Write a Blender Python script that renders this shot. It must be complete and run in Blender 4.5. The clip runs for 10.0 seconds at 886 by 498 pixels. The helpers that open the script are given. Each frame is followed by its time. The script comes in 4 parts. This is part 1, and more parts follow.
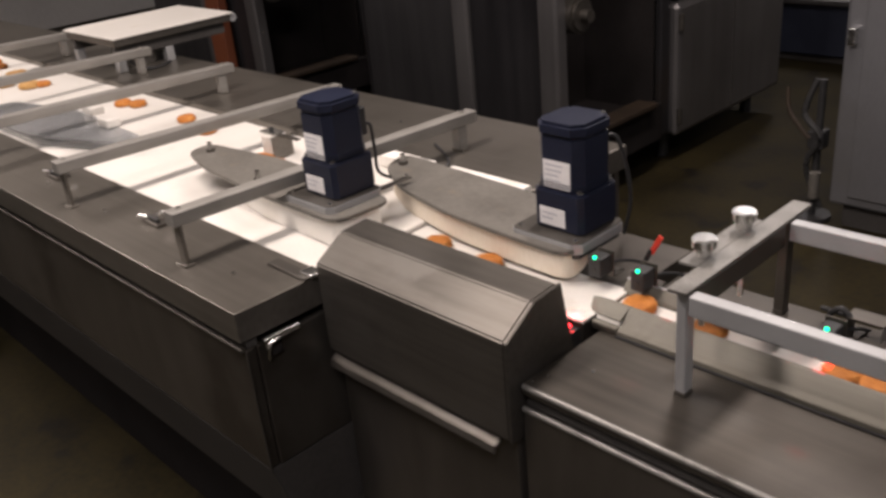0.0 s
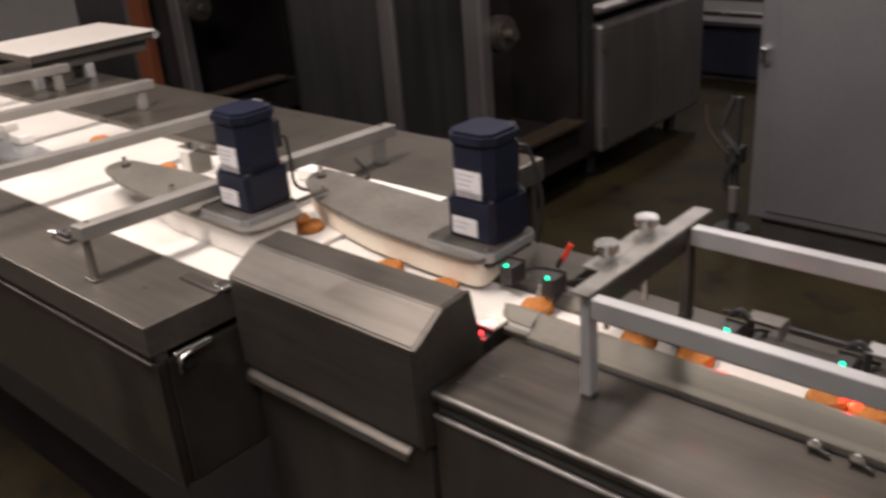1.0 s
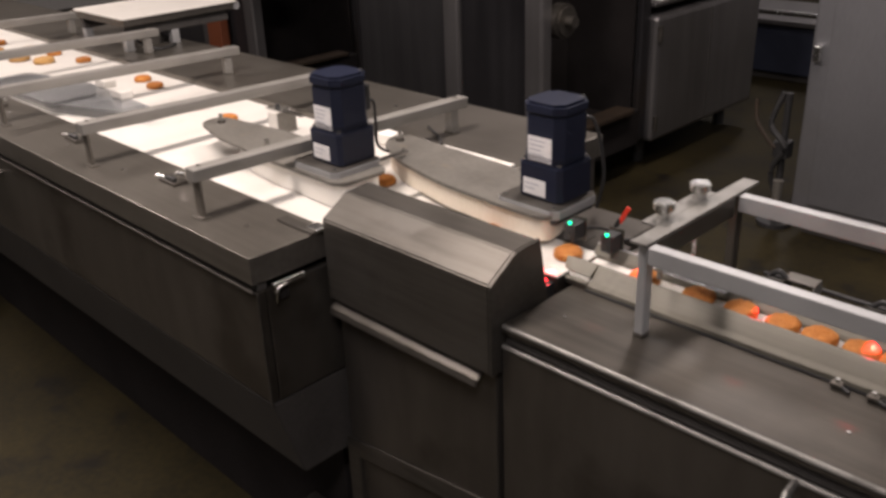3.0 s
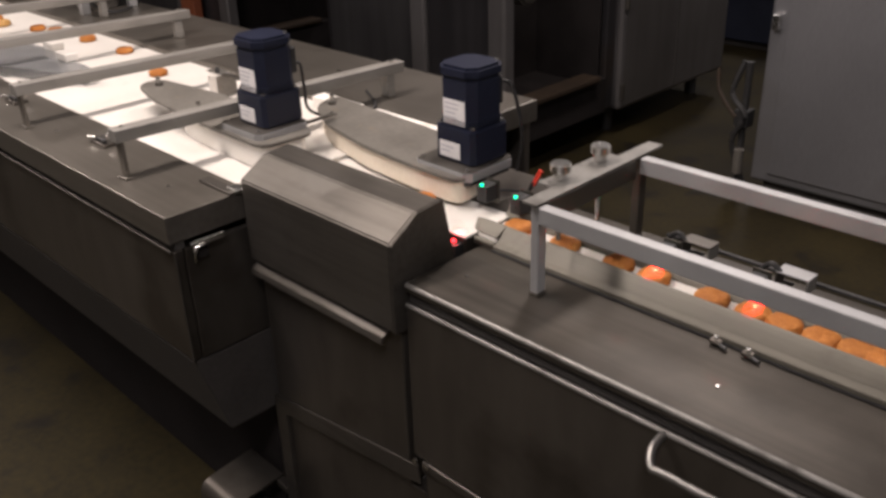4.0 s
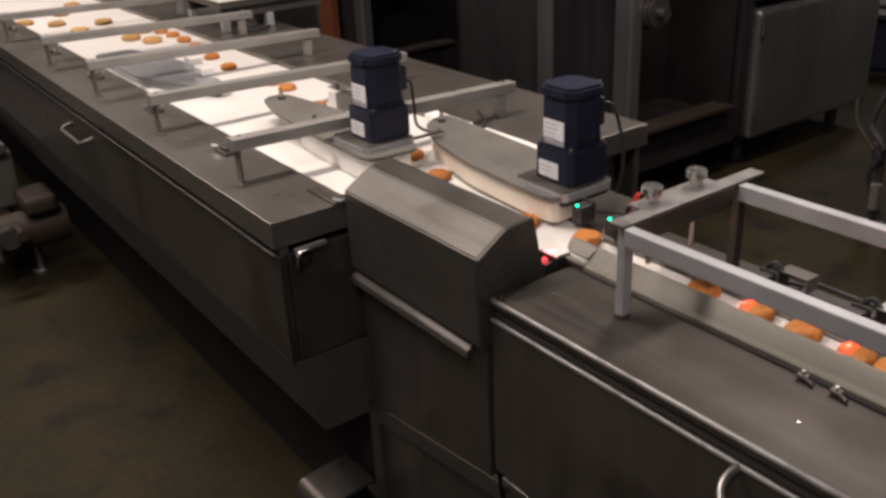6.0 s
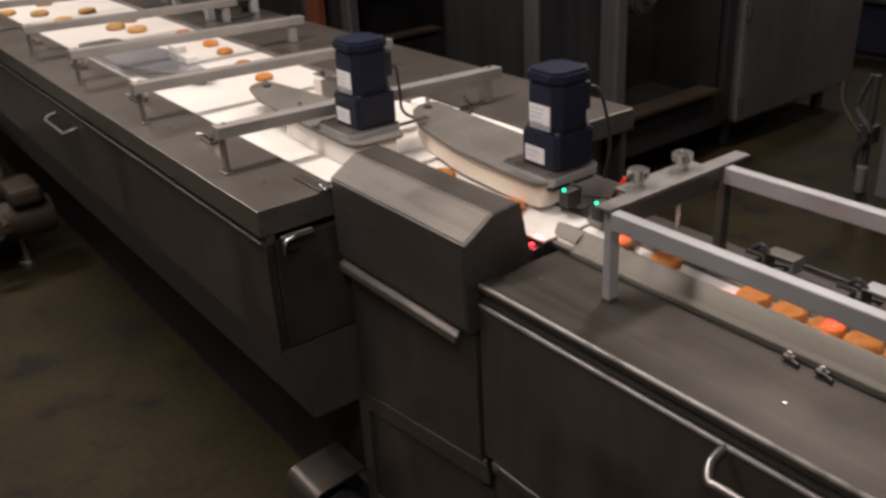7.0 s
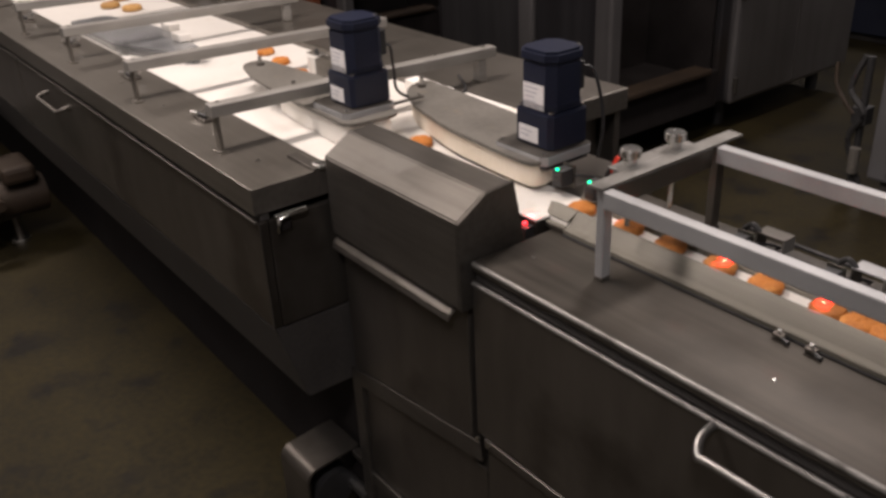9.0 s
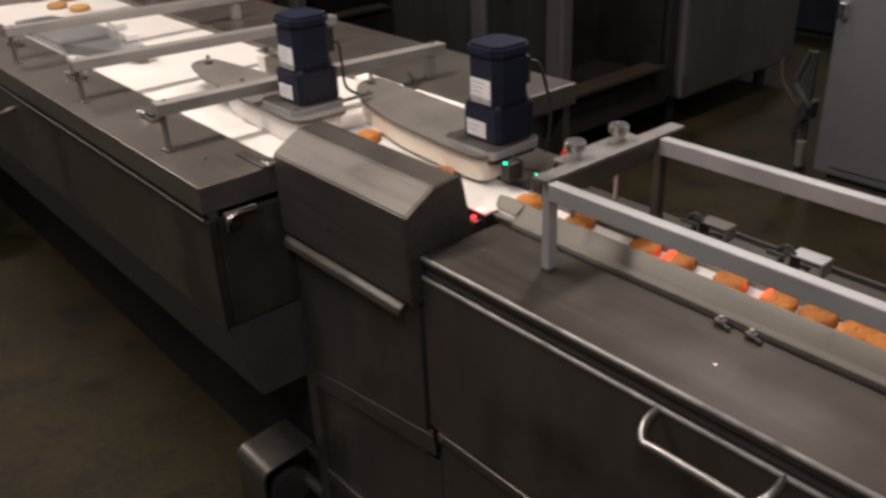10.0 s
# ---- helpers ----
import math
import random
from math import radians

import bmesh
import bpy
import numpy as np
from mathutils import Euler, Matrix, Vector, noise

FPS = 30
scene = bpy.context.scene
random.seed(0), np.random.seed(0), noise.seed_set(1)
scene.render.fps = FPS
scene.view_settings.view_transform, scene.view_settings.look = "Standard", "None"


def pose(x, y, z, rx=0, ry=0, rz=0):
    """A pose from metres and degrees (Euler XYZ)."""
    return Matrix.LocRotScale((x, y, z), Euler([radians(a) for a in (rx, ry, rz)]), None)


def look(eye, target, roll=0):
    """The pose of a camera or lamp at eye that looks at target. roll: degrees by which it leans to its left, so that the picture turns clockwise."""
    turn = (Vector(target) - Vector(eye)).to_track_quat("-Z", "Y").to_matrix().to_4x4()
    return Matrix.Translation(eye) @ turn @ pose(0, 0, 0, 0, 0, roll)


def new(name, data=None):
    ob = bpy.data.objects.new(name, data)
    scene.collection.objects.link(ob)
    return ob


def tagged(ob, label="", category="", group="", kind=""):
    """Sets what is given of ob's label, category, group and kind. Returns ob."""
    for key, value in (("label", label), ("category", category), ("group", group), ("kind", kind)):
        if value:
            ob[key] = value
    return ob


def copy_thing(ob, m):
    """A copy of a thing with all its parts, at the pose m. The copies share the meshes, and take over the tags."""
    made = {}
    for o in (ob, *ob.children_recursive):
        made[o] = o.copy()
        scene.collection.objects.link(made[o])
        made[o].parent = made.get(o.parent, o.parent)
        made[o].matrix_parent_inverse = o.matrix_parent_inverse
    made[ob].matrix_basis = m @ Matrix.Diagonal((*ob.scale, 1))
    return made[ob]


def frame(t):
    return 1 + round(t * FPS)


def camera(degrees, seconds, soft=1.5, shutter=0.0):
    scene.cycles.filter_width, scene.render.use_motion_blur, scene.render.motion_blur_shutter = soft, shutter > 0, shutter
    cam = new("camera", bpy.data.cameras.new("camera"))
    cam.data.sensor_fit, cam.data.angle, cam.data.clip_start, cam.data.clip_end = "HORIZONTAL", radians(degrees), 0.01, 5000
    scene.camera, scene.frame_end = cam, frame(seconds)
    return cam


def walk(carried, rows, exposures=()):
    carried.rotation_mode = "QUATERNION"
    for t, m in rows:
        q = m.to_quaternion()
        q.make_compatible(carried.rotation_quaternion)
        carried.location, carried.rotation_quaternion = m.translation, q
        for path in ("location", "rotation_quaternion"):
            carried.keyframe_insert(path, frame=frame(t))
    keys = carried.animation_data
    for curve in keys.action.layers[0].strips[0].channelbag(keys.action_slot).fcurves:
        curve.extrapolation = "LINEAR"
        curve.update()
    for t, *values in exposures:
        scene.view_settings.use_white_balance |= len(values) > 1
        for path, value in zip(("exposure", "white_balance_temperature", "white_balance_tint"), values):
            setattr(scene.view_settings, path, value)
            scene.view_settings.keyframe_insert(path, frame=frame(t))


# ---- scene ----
cam = camera(53.1, 10.0, soft=3.0, shutter=0.5)
PATH = [
    (0, (0.643, -0.692, 1.49), (-0.696, 0.526, 0.641), -5.7),
    (0.5, (0.649, -0.682, 1.483), (-0.711, 0.522, 0.646), -5.1),
    (0.6, (0.655, -0.687, 1.479), (-0.693, 0.54, 0.658), -5.1),
    (1, (0.679, -0.675, 1.473), (-0.573, 0.654, 0.657), -4.6),
    (1.2, (0.7, -0.68, 1.477), (-0.506, 0.687, 0.657), -5.2),
    (1.4, (0.703, -0.696, 1.48), (-0.485, 0.697, 0.655), -5.1),
    (1.5, (0.698, -0.703, 1.486), (-0.482, 0.678, 0.649), -5.0),
    (2, (0.689, -0.758, 1.498), (-0.615, 0.514, 0.673), -5.7),
    (2.2, (0.691, -0.799, 1.494), (-0.621, 0.484, 0.699), -4.5),
    (3.3, (0.797, -0.842, 1.494), (-0.502, 0.417, 0.641), -2.1),
    (3.5, (0.828, -0.806, 1.492), (-0.461, 0.455, 0.628), -2.3),
    (4, (0.87, -0.765, 1.486), (-0.407, 0.484, 0.587), -1.9),
    (4.5, (0.886, -0.757, 1.486), (-0.457, 0.426, 0.594), -1.7),
    (5, (0.907, -0.748, 1.485), (-0.558, 0.312, 0.631), -2.4),
    (5.5, (0.925, -0.739, 1.483), (-0.564, 0.302, 0.646), -2.7),
    (7, (0.928, -0.73, 1.478), (-0.532, 0.326, 0.61), -3.2),
    (7.5, (0.931, -0.733, 1.475), (-0.525, 0.316, 0.592), -2.9),
    (8, (0.934, -0.735, 1.476), (-0.517, 0.312, 0.581), -2.9),
    (8.5, (0.938, -0.736, 1.474), (-0.511, 0.314, 0.58), -3.0),
    (9, (0.934, -0.733, 1.477), (-0.504, 0.32, 0.57), -2.9),
    (9.5, (0.948, -0.728, 1.475), (-0.491, 0.33, 0.576), -3.0),
    (10, (0.953, -0.726, 1.472), (-0.429, 0.396, 0.561), -2.6),
]
walk(cam, [(t, look(eye, target, roll)) for t, eye, target, roll in PATH], [(0.0, 0.33), (1.0, 0.45), (2.2, 0.42), (3.5, 0.44), (4.8, 0.31), (10.0, 0.27)])

# ---- world and light ----
world = bpy.data.worlds.new("hall_dark")
world.use_nodes = True
world.node_tree.nodes["Background"].inputs[0].default_value = (0.9, 0.85, 0.8, 1)
world.node_tree.nodes["Background"].inputs[1].default_value = 0.01
scene.world = world
scene.view_settings.exposure = 0.0


def area_lamp(name, at, target, sx, sy, watts, color):
    data = bpy.data.lights.new(name, "AREA")
    data.shape, data.size, data.size_y, data.energy, data.color = "RECTANGLE", sx, sy, watts, color
    ob = new(name, data)
    ob.matrix_world = look(at, target)
    return ob


WARM = (1.0, 0.868, 0.81)
LAMPS = [(-0.75, -0.42, 2.62, 34), (-3.3, -0.42, 2.62, 37), (-0.45, 1.6, 3.0, 27)]
for lx, ly, lz, watts in LAMPS:
    area_lamp("tube_light", (lx, ly, lz - 0.06), (lx, ly, 0), 0.26, 1.2, watts, WARM)
COOL = (1.0, 0.92, 0.94)
# Unseen lamps added as fill, to lift dark parts and front faces.
HALL_FILLS = [(1.9, -2.2, 4.3, 66), (-3.5, -2.6, 4.3, 12), (-2.2, 5.8, 4.3, 42), (3.6, 3.4, 4.3, 42)]
for lx, ly, lz, watts in HALL_FILLS:
    area_lamp("hall_light", (lx, ly, lz - 0.06), (lx, ly, 0), 0.5, 1.2, watts, COOL)
# red beams of the photo sensors
BEAMS = [((-0.045, 0.222, 0.926), (-0.03, 0.151, 0.865), 9.0), ((0.012, 0.300, 0.906), (0.017, 0.226, 0.878), 6.0), ((0.07, 0.292, 0.906), (0.081, 0.226, 0.877), 5.0), ((0.268, 0.292, 0.906), (0.286, 0.224, 0.874), 12.0), ((0.424, 0.292, 0.906), (0.438, 0.224, 0.874), 12.0)]
for at, aim, watts in BEAMS:
    for wide, share, tint in ((22, 0.42, (1.0, 0.012, 0.022)), (5, 0.4, (1.0, 0.3, 0.26))):
        data = bpy.data.lights.new("sensor_beam", "SPOT")
        data.energy, data.color, data.spot_size, data.spot_blend, data.shadow_soft_size = watts * share, tint, radians(wide), 1.0, 0.001
        ob = new("sensor_beam", data)
        ob.matrix_world = look(at, aim)



# ---- materials ----
def nodes_of(name):
    m = bpy.data.materials.new(name)
    m.use_nodes = True
    nt = m.node_tree
    return m, nt, nt.nodes["Principled BSDF"]


def surface(name, c1, c2, rough=0.6, rough2=None, metal=0.0, scale=8.0, fine=120.0, bump=0.1, stretch=(1, 1, 1), spots=None, random_tint=0.0):
    """Two-scale colour and roughness variation with fine relief, in object metres."""
    m, nt, p = nodes_of(name)
    N, L = nt.nodes.new, nt.links.new
    co = N("ShaderNodeTexCoord")
    mp = N("ShaderNodeMapping")
    mp.inputs["Scale"].default_value = stretch
    L(co.outputs["Object"], mp.inputs[0])
    big, small = N("ShaderNodeTexNoise"), N("ShaderNodeTexNoise")
    big.inputs["Scale"].default_value, small.inputs["Scale"].default_value = scale, fine
    big.inputs["Detail"].default_value, small.inputs["Detail"].default_value = 5, 3
    L(co.outputs["Object"], big.inputs["Vector"])
    L(mp.outputs[0], small.inputs["Vector"])
    add = N("ShaderNodeMath")
    add.operation = "MULTIPLY_ADD"
    add.inputs[1].default_value = 0.45
    L(small.outputs["Fac"], add.inputs[0])
    half = N("ShaderNodeMath")
    half.operation = "MULTIPLY"
    half.inputs[1].default_value = 0.55
    L(big.outputs["Fac"], half.inputs[0])
    L(half.outputs[0], add.inputs[2])
    ramp = N("ShaderNodeValToRGB")
    ramp.color_ramp.elements[0].position, ramp.color_ramp.elements[1].position = 0.33, 0.67
    ramp.color_ramp.elements[0].color, ramp.color_ramp.elements[1].color = (*c1, 1), (*c2, 1)
    L(add.outputs[0], ramp.inputs[0])
    col = ramp.outputs["Color"]
    if spots:
        sc, cover, sp = spots
        v = N("ShaderNodeTexNoise")
        v.inputs["Scale"].default_value, v.inputs["Detail"].default_value = sc, 6
        L(co.outputs["Object"], v.inputs["Vector"])
        r = N("ShaderNodeValToRGB")
        r.color_ramp.elements[0].position, r.color_ramp.elements[1].position = cover, cover + 0.12
        L(v.outputs["Fac"], r.inputs[0])
        mix = N("ShaderNodeMix")
        mix.data_type = "RGBA"
        L(r.outputs["Color"], mix.inputs["Factor"])
        L(col, mix.inputs["A"])
        mix.inputs["B"].default_value = (*sp, 1)
        col = mix.outputs["Result"]
    if random_tint:
        info, hsv, mr = N("ShaderNodeObjectInfo"), N("ShaderNodeHueSaturation"), N("ShaderNodeMapRange")
        mr.inputs["To Min"].default_value, mr.inputs["To Max"].default_value = 1 - random_tint, 1 + random_tint
        L(info.outputs["Random"], mr.inputs["Value"])
        L(mr.outputs[0], hsv.inputs["Value"])
        L(col, hsv.inputs["Color"])
        col = hsv.outputs["Color"]
    L(col, p.inputs["Base Color"])
    rr = N("ShaderNodeMapRange")
    rr.inputs["To Min"].default_value, rr.inputs["To Max"].default_value = rough, rough2 if rough2 is not None else rough + 0.12
    L(add.outputs[0], rr.inputs["Value"])
    L(rr.outputs[0], p.inputs["Roughness"])
    p.inputs["Metallic"].default_value = metal
    if bump:
        b = N("ShaderNodeBump")
        b.inputs["Strength"].default_value, b.inputs["Distance"].default_value = bump, 0.002
        L(small.outputs["Fac"], b.inputs["Height"])
        L(b.outputs[0], p.inputs["Normal"])
    return m


def glow(name, color, strength):
    m, nt, p = nodes_of(name)
    p.inputs["Base Color"].default_value = (*color, 1)
    p.inputs["Emission Color"].default_value, p.inputs["Emission Strength"].default_value = (*color, 1), strength
    return m


STEEL = surface("brushed_steel", (0.094, 0.086, 0.076), (0.152, 0.139, 0.124), 0.35, 0.56, 0.82, 6, 60, 0.05, (0.12, 1.6, 1.6), spots=(10, 0.56, (0.138, 0.128, 0.116)))
STEEL_TOP = surface("worn_steel_top", (0.043, 0.037, 0.03), (0.079, 0.069, 0.057), 0.34, 0.56, 0.55, 5, 60, 0.07, (0.05, 1.5, 1.5), spots=(6, 0.55, (0.042, 0.036, 0.029)))
TABLE_TOP = surface("satin_table_top", (0.135, 0.122, 0.105), (0.2, 0.183, 0.16), 0.24, 0.42, 0.65, 5, 60, 0.04, (0.05, 1.5, 1.5), spots=(7, 0.6, (0.13, 0.119, 0.103)))
STEEL_DARK = surface("dull_steel", (0.106, 0.095, 0.083), (0.165, 0.149, 0.131), 0.3, 0.48, 0.8, 3, 40, 0.05, (0.5, 0.5, 0.12), spots=(4, 0.56, (0.086, 0.075, 0.064)))
ALU = surface("anodised_aluminium", (0.31, 0.31, 0.312), (0.45, 0.45, 0.452), 0.38, 0.55, 0.45, 10, 90, 0.04, (2, 60, 60))
CHROME = surface("chromed_steel", (0.62, 0.62, 0.60), (0.78, 0.77, 0.75), 0.2, 0.32, 1.0, 20, 100, 0.0)
PLATE = surface("grey_guide_plate", (0.145, 0.134, 0.118), (0.22, 0.206, 0.183), 0.42, 0.6, 0.45, 12, 90, 0.05, spots=(26, 0.62, (0.22, 0.19, 0.15)))
BELT = surface("white_belt", (0.62, 0.59, 0.545), (0.715, 0.685, 0.64), 0.5, 0.62, 0.0, 5, 300, 0.05, spots=(14, 0.66, (0.57, 0.52, 0.45)))
# Belt white lightened to stand for stronger light on the upright belt.
BRIGHTENED_BELT = surface("brightened_white_belt", (0.76, 0.73, 0.68), (0.84, 0.81, 0.76), 0.5, 0.62, 0.0, 7, 300, 0.05, spots=(12, 0.66, (0.68, 0.61, 0.52)))
SIDE_BELT = surface("cream_side_belt", (0.72, 0.63, 0.50), (0.82, 0.74, 0.63), 0.5, 0.62, 0.0, 9, 200, 0.05, (1, 1, 0.3), spots=(16, 0.6, (0.62, 0.44, 0.27)))
BLUE = surface("dark_blue_enamel", (0.005, 0.007, 0.020), (0.009, 0.013, 0.031), 0.34, 0.5, 0.0, 14, 200, 0.12)
LABEL = surface("paper_label", (0.62, 0.60, 0.60), (0.74, 0.72, 0.71), 0.6, 0.7, 0.0, 30, 300, 0.02)
INK = surface("label_ink", (0.36, 0.36, 0.4), (0.44, 0.44, 0.48), 0.6)
BLACK = surface("black_plastic", (0.018, 0.018, 0.019), (0.035, 0.034, 0.034), 0.4, 0.55, 0.0, 40, 200, 0.05)
RED_PLASTIC = surface("red_plastic", (0.55, 0.03, 0.02), (0.7, 0.06, 0.03), 0.35, 0.45)
ORANGE = surface("orange_paint", (0.12, 0.032, 0.012), (0.16, 0.046, 0.018), 0.5)
CLEAR = surface("smoked_acrylic", (0.62, 0.63, 0.64), (0.7, 0.71, 0.72), 0.12, 0.2, 0.0, 8, 90, 0.0)
CLEAR.node_tree.nodes["Principled BSDF"].inputs["Transmission Weight"].default_value = 0.8
COOKIE = surface("baked_cookie", (0.33, 0.105, 0.014), (0.5, 0.185, 0.032), 0.7, 0.85, 0.0, 60, 260, 0.5, spots=(55, 0.58, (0.56, 0.26, 0.07)), random_tint=0.18)
COOKIE_PALE = surface("pale_cookie", (0.34, 0.18, 0.055), (0.5, 0.29, 0.1), 0.7, 0.85, 0.0, 60, 260, 0.7, random_tint=0.2)
FLOOR = surface("stained_concrete", (0.0095, 0.0072, 0.0028), (0.036, 0.0275, 0.0098), 0.55, 0.82, 0.0, 3.0, 45, 0.3, spots=(6.5, 0.57, (0.010, 0.0078, 0.005)))
FLOOR.node_tree.nodes["Principled BSDF"].inputs["Specular IOR Level"].default_value = 0.2
OVEN_FRONT = surface("satin_oven_front", (0.088, 0.086, 0.092), (0.15, 0.147, 0.154), 0.3, 0.42, 0.85, 1.4, 30, 0.05, (0.5, 0.5, 0.03), spots=(1.8, 0.6, (0.11, 0.1, 0.1)))
# Pale on purpose: unseen walls and ceiling bounce fill into dark parts.
WALL = surface("pale_bounce_wall", (0.55, 0.53, 0.51), (0.64, 0.62, 0.6), 0.8, 0.9, 0.0, 1.5, 30, 0.2)
MACHINE = surface("oven_panel", (0.05, 0.048, 0.053), (0.1, 0.097, 0.104), 0.3, 0.46, 0.85, 1.6, 30, 0.05, (0.5, 0.5, 0.03), spots=(2, 0.6, (0.10, 0.085, 0.078)))
PALE_STEEL = surface("satin_panel", (0.2, 0.192, 0.194), (0.29, 0.28, 0.284), 0.32, 0.46, 0.85, 2, 40, 0.05, (0.4, 0.4, 0.03))
CABINET = surface("satin_cabinet", (0.235, 0.235, 0.25), (0.33, 0.33, 0.348), 0.42, 0.52, 0.75, 2, 40, 0.05, (20, 20, 1), spots=(2.5, 0.58, (0.25, 0.246, 0.25)))
# Dark tone of small parts, also used as shade in gaps and undersides.
DARK = surface("dark_and_shade", (0.03, 0.027, 0.025), (0.055, 0.05, 0.046), 0.6)
RUST = surface("brown_grease", (0.02, 0.0125, 0.0075), (0.04, 0.025, 0.014), 0.6, 0.75, 0.2, 9, 60, 0.3)
GREEN_PAINT = surface("grey_green_paint", (0.045, 0.05, 0.04), (0.075, 0.08, 0.063), 0.5, 0.65, 0.1, 5, 60, 0.1)
PAPER_BLUE = surface("blue_painted_steel", (0.018, 0.022, 0.04), (0.032, 0.038, 0.062), 0.45)
RAIL = surface("grey_rail", (0.13, 0.12, 0.096), (0.185, 0.171, 0.14), 0.5, 0.66, 0.15, 8, 80, 0.05, (0.05, 1.5, 1.5), spots=(11, 0.6, (0.108, 0.097, 0.077)))
LED_GREEN = glow("green_led", (0.0, 0.85, 0.36), 3.0)
BAR = surface("dull_bar", (0.15, 0.143, 0.131), (0.29, 0.28, 0.262), 0.38, 0.58, 0.5, 14, 90, 0.06, (6, 6, 6), spots=(16, 0.54, (0.11, 0.103, 0.093)))
HANDLE = surface("worn_rod", (0.2, 0.195, 0.185), (0.32, 0.31, 0.30), 0.25, 0.4, 0.9, 20, 90, 0.03)
GANTRY = surface("satin_bar", (0.215, 0.203, 0.185), (0.3, 0.286, 0.264), 0.42, 0.58, 0.35, 10, 90, 0.05, (1.5, 0.05, 1.5))
# Near-black colour that holds the shade of hollows and undersides.
SHADE_BLACK = surface("shade_black", (0.014, 0.0122, 0.012), (0.024, 0.021, 0.0205), 0.75)
SHADE_BLACK.node_tree.nodes["Principled BSDF"].inputs["Specular IOR Level"].default_value = 0.1
LED_RED = glow("red_led", (1.0, 0.02, 0.03), 3.5)
TUBE = glow("lamp_tube", (1.0, 0.86, 0.72), 3.0)


# ---- mesh tools ----
def mesh_of(bm, name, mat, smooth=False):
    me = bpy.data.meshes.new(name)
    bmesh.ops.recalc_face_normals(bm, faces=bm.faces[:])
    bm.to_mesh(me)
    bm.free()
    me.materials.append(mat)
    if smooth:
        me.polygons.foreach_set("use_smooth", [True] * len(me.polygons))
        me.set_sharp_from_angle(angle=radians(38))
    return me


def thing(name, at=(0, 0, 0), rz=0.0, label="", category="", group="", kind=""):
    ob = new(name)
    ob.matrix_world = pose(*at, 0, 0, rz)
    return tagged(ob, label, category, group, kind)


def part(name, bm, mat, parent, label="", smooth=False):
    ob = new(name, mesh_of(bm, name, mat, smooth))
    ob.parent = parent
    return tagged(ob, label)


def solid(name, bm, mat, label="", category="", group="", kind="", smooth=False):
    return tagged(new(name, mesh_of(bm, name, mat, smooth)), label, category, group, kind)


def box(x0, x1, y0, y1, z0, z1, bevel=0.002, bm=None, m=None):
    bm = bm or bmesh.new()
    mat = Matrix.Translation(((x0 + x1) / 2, (y0 + y1) / 2, (z0 + z1) / 2)) @ Matrix.Diagonal((abs(x1 - x0), abs(y1 - y0), abs(z1 - z0), 1))
    vs = bmesh.ops.create_cube(bm, size=1, matrix=(m or Matrix()) @ mat)["verts"]
    if bevel:
        es = list({e for v in vs for e in v.link_edges})
        bmesh.ops.bevel(bm, geom=es, offset=bevel, segments=2, profile=0.5, affect="EDGES")
    return bm


def rod(p, q, r, segs=16, bm=None, r2=None, bevel=0.0):
    """A round bar from p to q."""
    bm = bm or bmesh.new()
    p, q = Vector(p), Vector(q)
    d = q - p
    m = Matrix.Translation((p + q) / 2) @ d.to_track_quat("Z", "Y").to_matrix().to_4x4()
    vs = bmesh.ops.create_cone(bm, cap_ends=True, segments=segs, radius1=r, radius2=r if r2 is None else r2, depth=d.length, matrix=m)["verts"]
    if bevel:
        es = [e for e in {e for v in vs for e in v.link_edges} if max(len(f.verts) for f in e.link_faces) == segs]
        bmesh.ops.bevel(bm, geom=es, offset=bevel, segments=2, affect="EDGES")
    return bm


def sweep(points, r, segs=8, bm=None):
    """A bent round wire along points."""
    bm = bm or bmesh.new()
    pts = [Vector(p) for p in points]
    rings = []
    for i, p in enumerate(pts):
        d = (pts[min(i + 1, len(pts) - 1)] - pts[max(i - 1, 0)]).normalized()
        q = d.to_track_quat("Z", "Y")
        rings.append([bm.verts.new(p + q @ Vector((r * math.cos(2 * math.pi * k / segs), r * math.sin(2 * math.pi * k / segs), 0))) for k in range(segs)])
    for a, b in zip(rings, rings[1:]):
        for k in range(segs):
            bm.faces.new((a[k], a[(k + 1) % segs], b[(k + 1) % segs], b[k]))
    bm.faces.new(rings[0][::-1]), bm.faces.new(rings[-1])
    return bm


def arc(points, steps=6):
    """Catmull-Rom through points."""
    pts = [Vector(p) for p in points]
    out = []
    for i in range(len(pts) - 1):
        a, b, c, d = pts[max(i - 1, 0)], pts[i], pts[i + 1], pts[min(i + 2, len(pts) - 1)]
        for k in range(steps):
            t = k / steps
            out.append(0.5 * (2 * b + (c - a) * t + (2 * a - 5 * b + 4 * c - d) * t * t + (3 * b - a - 3 * c + d) * t ** 3))
    return out + [pts[-1]]


def prism(outline, z0, z1, bevel=0.0015, bm=None):
    """An outline in x, y raised from z0 to z1."""
    bm = bm or bmesh.new()
    lo = [bm.verts.new((x, y, z0)) for x, y in outline]
    f = bm.faces.new(lo)
    up = bmesh.ops.extrude_face_region(bm, geom=[f])["geom"]
    bmesh.ops.translate(bm, vec=(0, 0, z1 - z0), verts=[v for v in up if isinstance(v, bmesh.types.BMVert)])
    if bevel:
        es = [e for e in bm.edges if abs(e.verts[0].co.z - e.verts[1].co.z) < 1e-6]
        bmesh.ops.bevel(bm, geom=es, offset=bevel, segments=2, affect="EDGES")
    return bm


